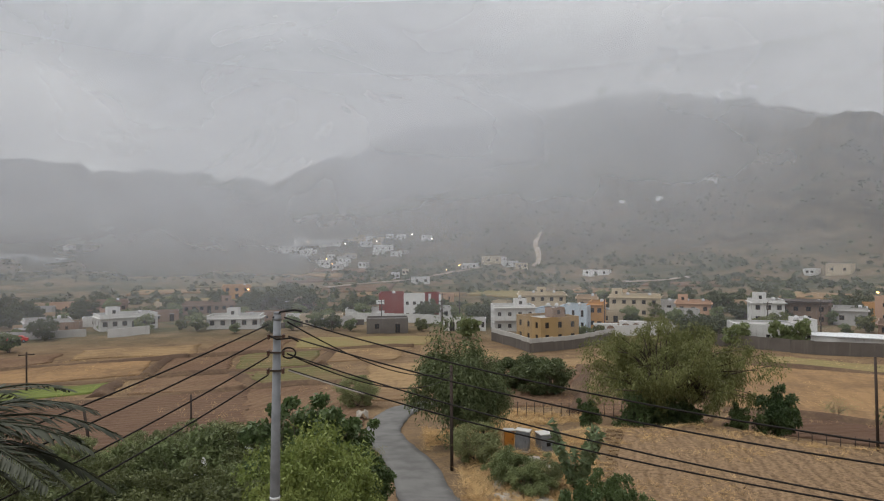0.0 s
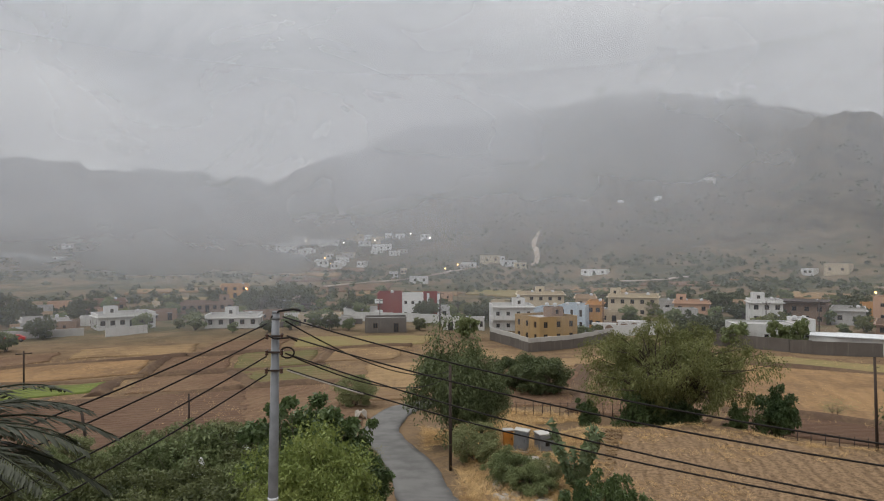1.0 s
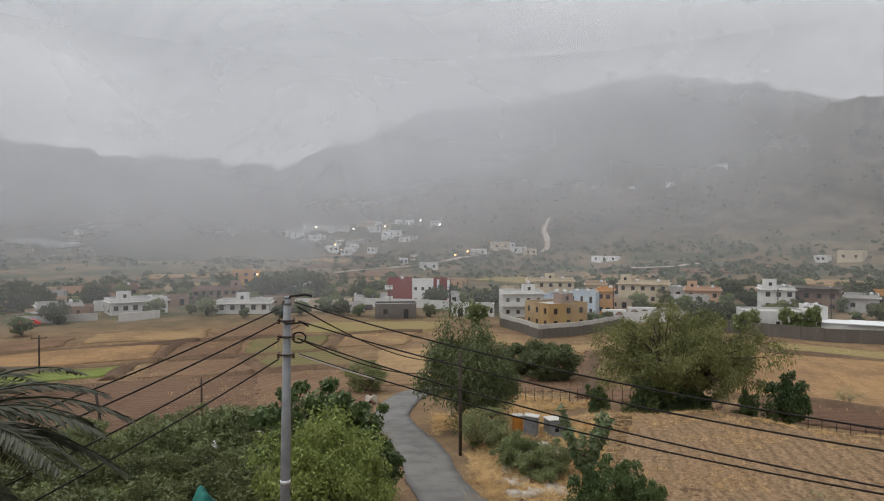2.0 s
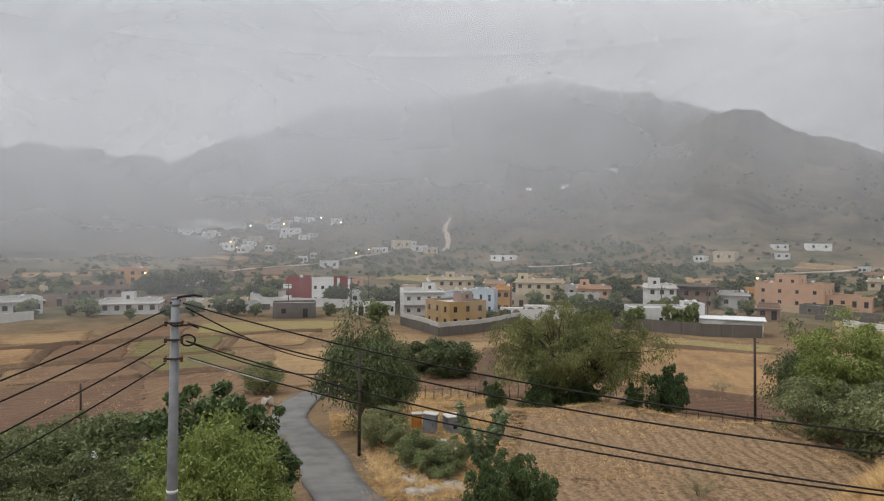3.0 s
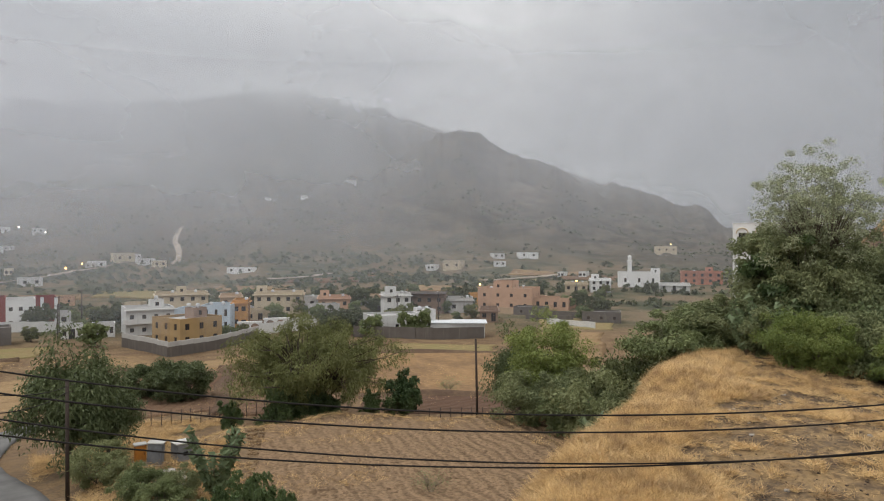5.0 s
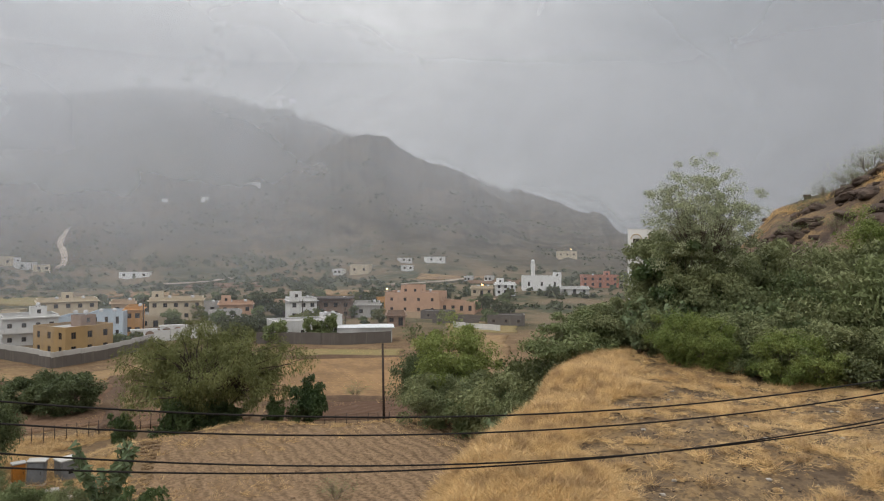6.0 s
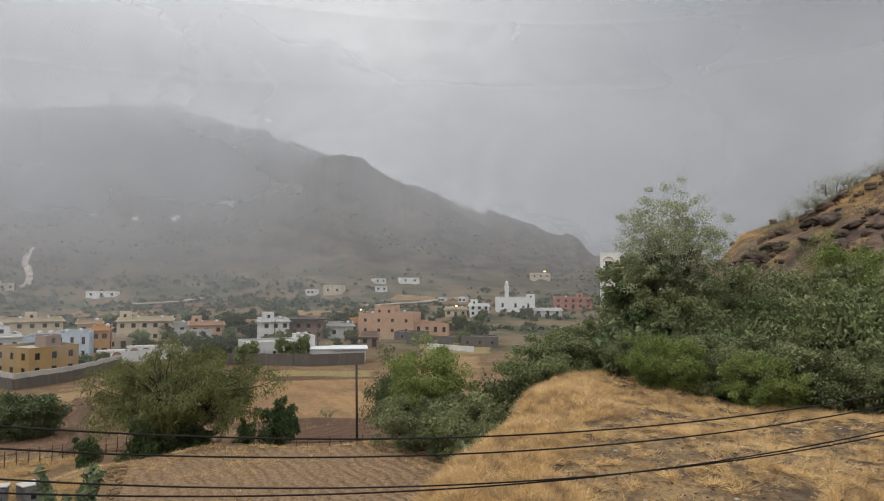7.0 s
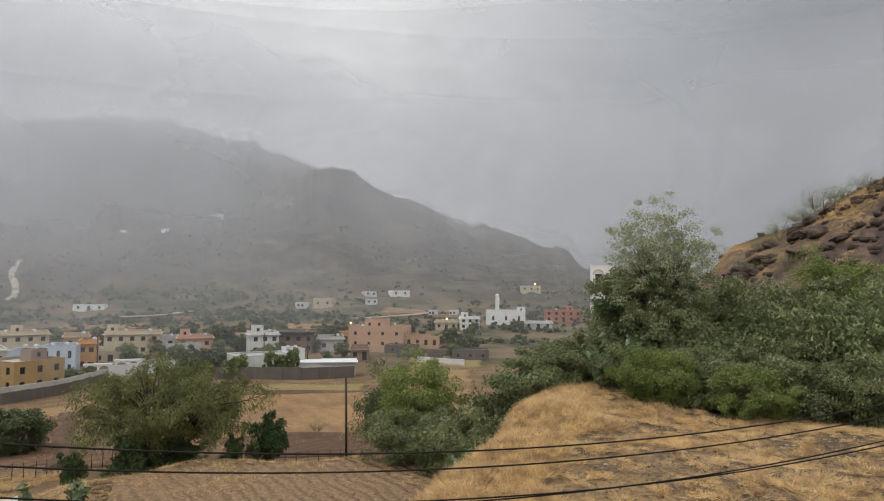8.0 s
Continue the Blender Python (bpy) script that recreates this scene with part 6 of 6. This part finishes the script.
# ---- poles and cables ----


def spool(parent, x, y, z, name="insulator"):
    """A ceramic spool insulator on its bolt."""
    bm = rod([(x, y, z - 0.06), (x, y, z - 0.045), (x, y, z - 0.02), (x, y, z + 0.02), (x, y, z + 0.045), (x, y, z + 0.06)], [0.03, 0.052, 0.034, 0.034, 0.052, 0.03], 10)
    return part(name, bm, M["ceramic"], parent)


PX, PY = at(-14.62, 17.0)
POLE_Z = ground_z(PX, PY)
TOP = 18.5
steel_pole = thing("utility_pole", (PX, PY, POLE_Z), 0, "tapered grey steel utility pole carrying several black cables", "pole")
H = TOP - POLE_Z
lean = 0.018
part("shaft", rod([(0, 0, -0.5), (lean * 0.5 * H, 0, H * 0.5), (lean * H, 0, H)], [0.15, 0.122, 0.092], 12), M["steel"], steel_pole)
part("cap", rod([(lean * H, 0, H + 0.002), (lean * H, 0, H + 0.05)], [0.097, 0.085], 12), M["steel"], steel_pole)
for z, r in ((TOP - 4.6 - POLE_Z, 0.13), (H - 0.12, 0.1), (H - 0.55, 0.104), (H - 0.95, 0.107), (H - 1.4, 0.111)):
    part("band", rod([(lean * z, 0, z - 0.04), (lean * z, 0, z + 0.04)], r, 12), M["steel"] if r < 0.12 else M["sheet"], steel_pole)
for dz in (0.55, 0.95, 1.4):
    z = H - dz
    c = lean * z
    part("bracket", boxed((c - 0.17, c + 0.22, -0.15, -0.12, z - 0.02, z + 0.02), (c - 0.17, c - 0.15, -0.19, -0.1, z - 0.07, z + 0.07), (c + 0.2, c + 0.22, -0.19, -0.1, z - 0.07, z + 0.07)), M["rust"], steel_pole)
    spool(steel_pole, c - 0.16, -0.2, z)
    spool(steel_pole, c + 0.21, -0.2, z)
part("top_arm", rod([(lean * H - 0.1, -0.05, H - 0.1), (lean * H + 0.1, -0.05, H + 0.06), (lean * H + 0.45, -0.02, H + 0.1), (lean * H + 0.62, 0, H + 0.06)], 0.028, 6), M["black"], steel_pole)
loop = [(lean * H + 0.33 + 0.17 * math.cos(a), -0.2, H - 0.95 + 0.13 * math.sin(a)) for a in np.linspace(-2.6, 2.9, 15)]
part("cable_loop", rod(loop, 0.022, 6), M["black"], steel_pole)
part("jumper", rod([(lean * H - 0.15, -0.2, H - 0.52), (lean * H + 0.05, -0.3, H - 0.6), (lean * H + 0.4, -0.2, H - 0.58), (lean * H + 0.55, -0.1, H - 0.68)], 0.022, 6), M["black"], steel_pole)


def cable(a, b, sag, radius, label, material="black", cut=(0.0, 1.0), n=40, name="power_cable"):
    """A cable hanging between two places."""
    a, b = Vector(a), Vector(b)
    pts = []
    for i in range(n + 1):
        t = cut[0] + (cut[1] - cut[0]) * i / n
        p = a.lerp(b, t)
        p.z -= 4 * sag * t * (1 - t)
        pts.append(p)
    bm = rod(pts, radius, 6)
    me = bpy.data.meshes.new(name)
    bm.to_mesh(me)
    bm.free()
    me.materials.append(M[material])
    return tagged(new(name, me), label, "cable", "overhead cables")


# spans to the east pole, and west towards the houses
EAST = (24.9, 2.2)
top_x = PX + lean * H
EAST_SPANS = ((18.42, 18.2, 1.6, 0.2), (17.95, 17.89, 1.555, 0.3), (17.5, 17.16, 1.61, 0.32), (17.12, 17.35, 1.56, 0.32))
for za, zb, sag, dx in EAST_SPANS:
    cable((top_x + dx, PY - 0.1, za), (*EAST, zb), sag, 0.018, "black overhead cable sagging across the slope")
WEST_SPANS = ((18.25, 15.5, 0.52), (17.93, 14.95, 0.55), (17.45, 14.1, 0.6), (17.0, 13.4, 0.6))
for za, zb, sag in WEST_SPANS:
    cable((top_x - 0.2, PY - 0.12, za), (-14, 3.0, zb), sag, 0.018, "black overhead cable running down to the west")
cable((top_x + 0.3, PY - 0.1, 17.1), (*EAST, 16.97), 1.46, 0.021, "pale sleeve on a service cable", "pebble", (0.0, 0.07), 8, "cable_sleeve")
cable((top_x + 0.25, PY, 18.3), (*at(0.75, 39.5), 12.9), 0.7, 0.02, "thin cable to the rusty pole", n=20)
cable((top_x + 0.25, PY, 17.5), (*at(0.75, 39.5), 12.6), 0.8, 0.02, "thin cable to the rusty pole", n=20)


def rusty_pole(az, r, top, label, rad=0.1, leanx=0.0, arm=False, name="utility_pole"):
    x, y = at(az, r)
    z = ground_z(x, y)
    root = thing(name, (x, y, z), -az, label, "pole")
    h = top - z
    part("shaft", rod([(0, 0, -0.4), (leanx * 0.5, 0, h * 0.5), (leanx, 0, h)], [rad * 1.08, rad, rad * 0.92], 8), M["rust"], root)
    if arm:
        part("crossarm", boxed((leanx - 0.9, leanx + 0.9, -0.06, 0.06, h - 0.45, h - 0.33)), M["rust"], root)
        for k in (-0.8, 0.0, 0.8):
            spool(root, leanx + k, 0, h - 0.25)
    else:
        part("cap", rod([(leanx, 0, h + 0.002), (leanx, 0, h + 0.06)], [rad, rad * 0.7], 8), M["rust"], root)
        for k in (0.25, 0.6):
            part("hook", rod([(leanx + rad, 0, h - k), (leanx + rad + 0.14, 0, h - k), (leanx + rad + 0.18, 0, h - k + 0.07)], 0.015, 5), M["rust"], root)
    return root


rusty_pole(0.75, 39.5, 13.2, "thin dark rusty steel pole beside the lane")
rusty_pole(33.55, 51, 13.05, "thin dark steel pole at the terrace edge", 0.095, -0.12)
rusty_pole(-32.4, 100, 7.6, "dark field pole with a short crossarm", 0.11, 0.0, True)
rusty_pole(-21.0, 60, 8.0, "dark wooden stake in the ploughed field", 0.085, name="stake")
rusty_pole(-28.2, 54, 8.7, "leaning dark wooden stake above bushes", 0.11, -0.45, name="stake")
for az, r, top in ((-0.1, 160, 8.6), (0.0, 176, 9.4), (-5.3, 168, 8.2), (13.9, 168, 9.5), (1.5, 184, 10.4), (-8.0, 210, 9.2), (26.4, 166, 8.6), (30.0, 168, 9.0)):
    rusty_pole(az, r, top, "village utility pole with a crossarm", 0.12, 0.0, True)
# the far end of the east span and of the west span
for x, y, top in ((*EAST, 18.3), (-14, 3.0, 15.8)):
    z = ground_z(x, y)
    end = thing("utility_pole", (x, y, z), 0, "grey steel pole at the end of the span", "pole")
    part("shaft", rod([(0, 0, -0.5), (0, 0, top - z)], [0.17, 0.11], 12), M["steel"], end)
    part("cap", rod([(0, 0, top - z + 0.002), (0, 0, top - z + 0.05)], [0.115, 0.09], 12), M["steel"], end)


def fence(a, b, n, label):
    root = thing("wire_fence", label=label, category="fence")
    tops = []
    for k in range(n):
        p = Vector(a).lerp(Vector(b), k / (n - 1))
        z = ground_z(p.x, p.y)
        tip = (p.x + 0.06 * math.sin(k * 3), p.y, z + 1.35)
        part("post", rod([(p.x, p.y, z - 0.2), tip], [0.04, 0.032], 6), M["rust"], root)
        tops.append(tip)
    for h in (0.1, 0.55, 0.95):
        part("wire", rod([(t[0], t[1] - 0.04, t[2] - h) for t in tops], 0.009, 4), M["rust"], root)
    return root


fence(at(5.0, 62), at(16.0, 63.5), 16, "low rusty wire fence along the field")
fence(at(27.5, 56), at(37.5, 58), 12, "low rusty wire fence beyond the terrace")

# ---- meter boxes by the lane ----


def cabinet(az, r, turn, w, d, h, body, label, hole=False, tilt=0.0):
    x, y = at(az, r)
    root = thing("meter_cabinet", (x, y, ground_z(x, y)), 0, label, "cabinet")
    root.matrix_basis = pose(x, y, ground_z(x, y) - 0.04, 0, tilt, -az + turn)
    part("plinth", boxed((-w / 2 - 0.06, w / 2 + 0.06, -d / 2 - 0.06, d / 2 + 0.06, -0.25, 0.12)), M["grey"], root)
    part("body", boxed((-w / 2, w / 2, -d / 2, d / 2, 0.125, h), bevel=0.02), M[body], root)
    part("lid", boxed((-w / 2 - 0.06, w / 2 + 0.06, -d / 2 - 0.08, d / 2 + 0.06, h + 0.003, h + 0.07), bevel=0.015), M["grey"], root, "pale sheet-metal lid")
    door = part("door", boxed((-w / 2 + 0.06, w / 2 - 0.06, -d / 2 - 0.03, -d / 2 - 0.003, 0.2, h - 0.08), bevel=0.008), M[body], root)
    part("handle", rod([(w * 0.3, -d / 2 - 0.06, h * 0.5), (w * 0.3, -d / 2 - 0.06, h * 0.62)], 0.016, 6), M["rust"], door)
    if hole:
        # solid black plate on the door, painting the darkness inside a hole
        part("vent", boxed((-0.12, 0.16, -d / 2 - 0.045, -d / 2 - 0.032, h * 0.42, h * 0.62)), M["black"], door, "black plate standing for a dark hole")
    return root


cabinet(5.75, 43.4, 10, 0.6, 0.5, 1.15, "amber_box", "small orange metal cabinet in dry grass")
cabinet(6.85, 42.6, -14, 0.85, 0.6, 1.35, "steel", "grey metal meter cabinet in dry grass", tilt=4)
cabinet(8.85, 43.4, 24, 1.0, 0.9, 1.25, "steel", "grey metal cabinet with a dark hole in front", True)

# ---- loose things ----


def sheet(az, r, high, w, d, material, name, label, seed):
    """A crumpled cloth or sheet hanging over bushes."""
    bm = bmesh.new()
    bmesh.ops.create_grid(bm, x_segments=22, y_segments=22, size=1)
    for v in bm.verts:
        k = noise.noise(Vector((v.co.x * 1.7 + seed, v.co.y * 1.7, 0)))
        v.co = Vector((v.co.x * w, v.co.y * d, high * (1.05 - 0.75 * (v.co.x ** 2 + v.co.y ** 2) / 2) + 0.45 * k))
    bmesh.ops.solidify(bm, geom=bm.faces[:], thickness=0.02)
    for f in bm.faces:
        f.smooth = True
    me = bpy.data.meshes.new(name)
    bm.to_mesh(me)
    bm.free()
    me.materials.append(material)
    x, y = at(az, r)
    ob = new(name, me)
    ob.matrix_basis = pose(x, y, ground_z(x, y), 0, 0, -az)
    return tagged(ob, label, "net")


sheet(-21.3, 20.5, 3.1, 0.7, 0.7, M["net"], "shade_net", "dark green shade net draped over bushes", 2)
sheet(-20.2, 32, 2.9, 0.4, 0.3, M["tank"], "white_sack", "white plastic sack caught in the thicket", 5)
sheet(-16.6, 36, 2.6, 0.9, 0.5, M["sheet"], "tin_sheet", "pale tin sheet lying on bushes", 7)
sheet(-7.0, 61, 0.6, 0.55, 0.5, M["pebble"], "rubble_heap", "pale rubble heap under a thorny bush", 8)
x, y = at(70.6, 46.5)
slab = thing("concrete_cistern", (x, y, ground_z(x, y)), -70.6, "low weathered concrete cistern among bushes", "cistern")
rise = 19.4 - ground_z(x, y)
part("wall", boxed((-0.8, 0.8, -0.6, 0.6, -0.5, rise - 0.15)), M["tan"], slab)
part("top", boxed((-0.95, 0.95, -0.75, 0.75, rise - 0.147, rise)), M["tan"], slab)


def car(az, r, turn, paint, label):
    x, y = at(az, r)
    root = thing("car", (x, y, ground_z(x, y) + 0.05), -az + turn, label, "car", "parked cars")
    bm = bmesh.new()
    side = [(-2.1, 0.35), (-2.15, 0.8), (-1.3, 0.95), (-0.7, 1.42), (1.0, 1.45), (1.6, 1.0), (2.15, 0.9), (2.15, 0.35)]
    a = [bm.verts.new((u, -0.85 if v < 1.2 else -0.68, v)) for u, v in side]
    b = [bm.verts.new((u, 0.85 if v < 1.2 else 0.68, v)) for u, v in side]
    bm.faces.new(a)
    bm.faces.new(b[::-1])
    for i in range(len(side)):
        j = (i + 1) % len(side)
        bm.faces.new((a[i], b[i], b[j], a[j]))
    bmesh.ops.bevel(bm, geom=bm.edges[:], offset=0.05, segments=2, affect="EDGES")
    part("body", bm, M[paint], root)
    part("side_window", boxed((-0.75, 1.1, -0.84, 0.84, 1.0, 1.3)), M["glass"], root)
    for u in (-1.35, 1.35):
        for v in (-0.84, 0.84):
            wheel = part("wheel", rod([(u, v - 0.1, 0.32), (u, v + 0.1, 0.32)], 0.32, 12), M["tyre"], root)
            part("rim", rod([(u, v - 0.105, 0.32), (u, v + 0.105, 0.32)], 0.19, 10), M["steel"], wheel)
    return root


car(-4.4, 174, 4, "car_white", "white car parked on the village street")
car(-33.0, 166, -8, "car_red", "red car parked at the field edge")
car(0.9, 182, 10, "car_white", "white car parked beside the red house")
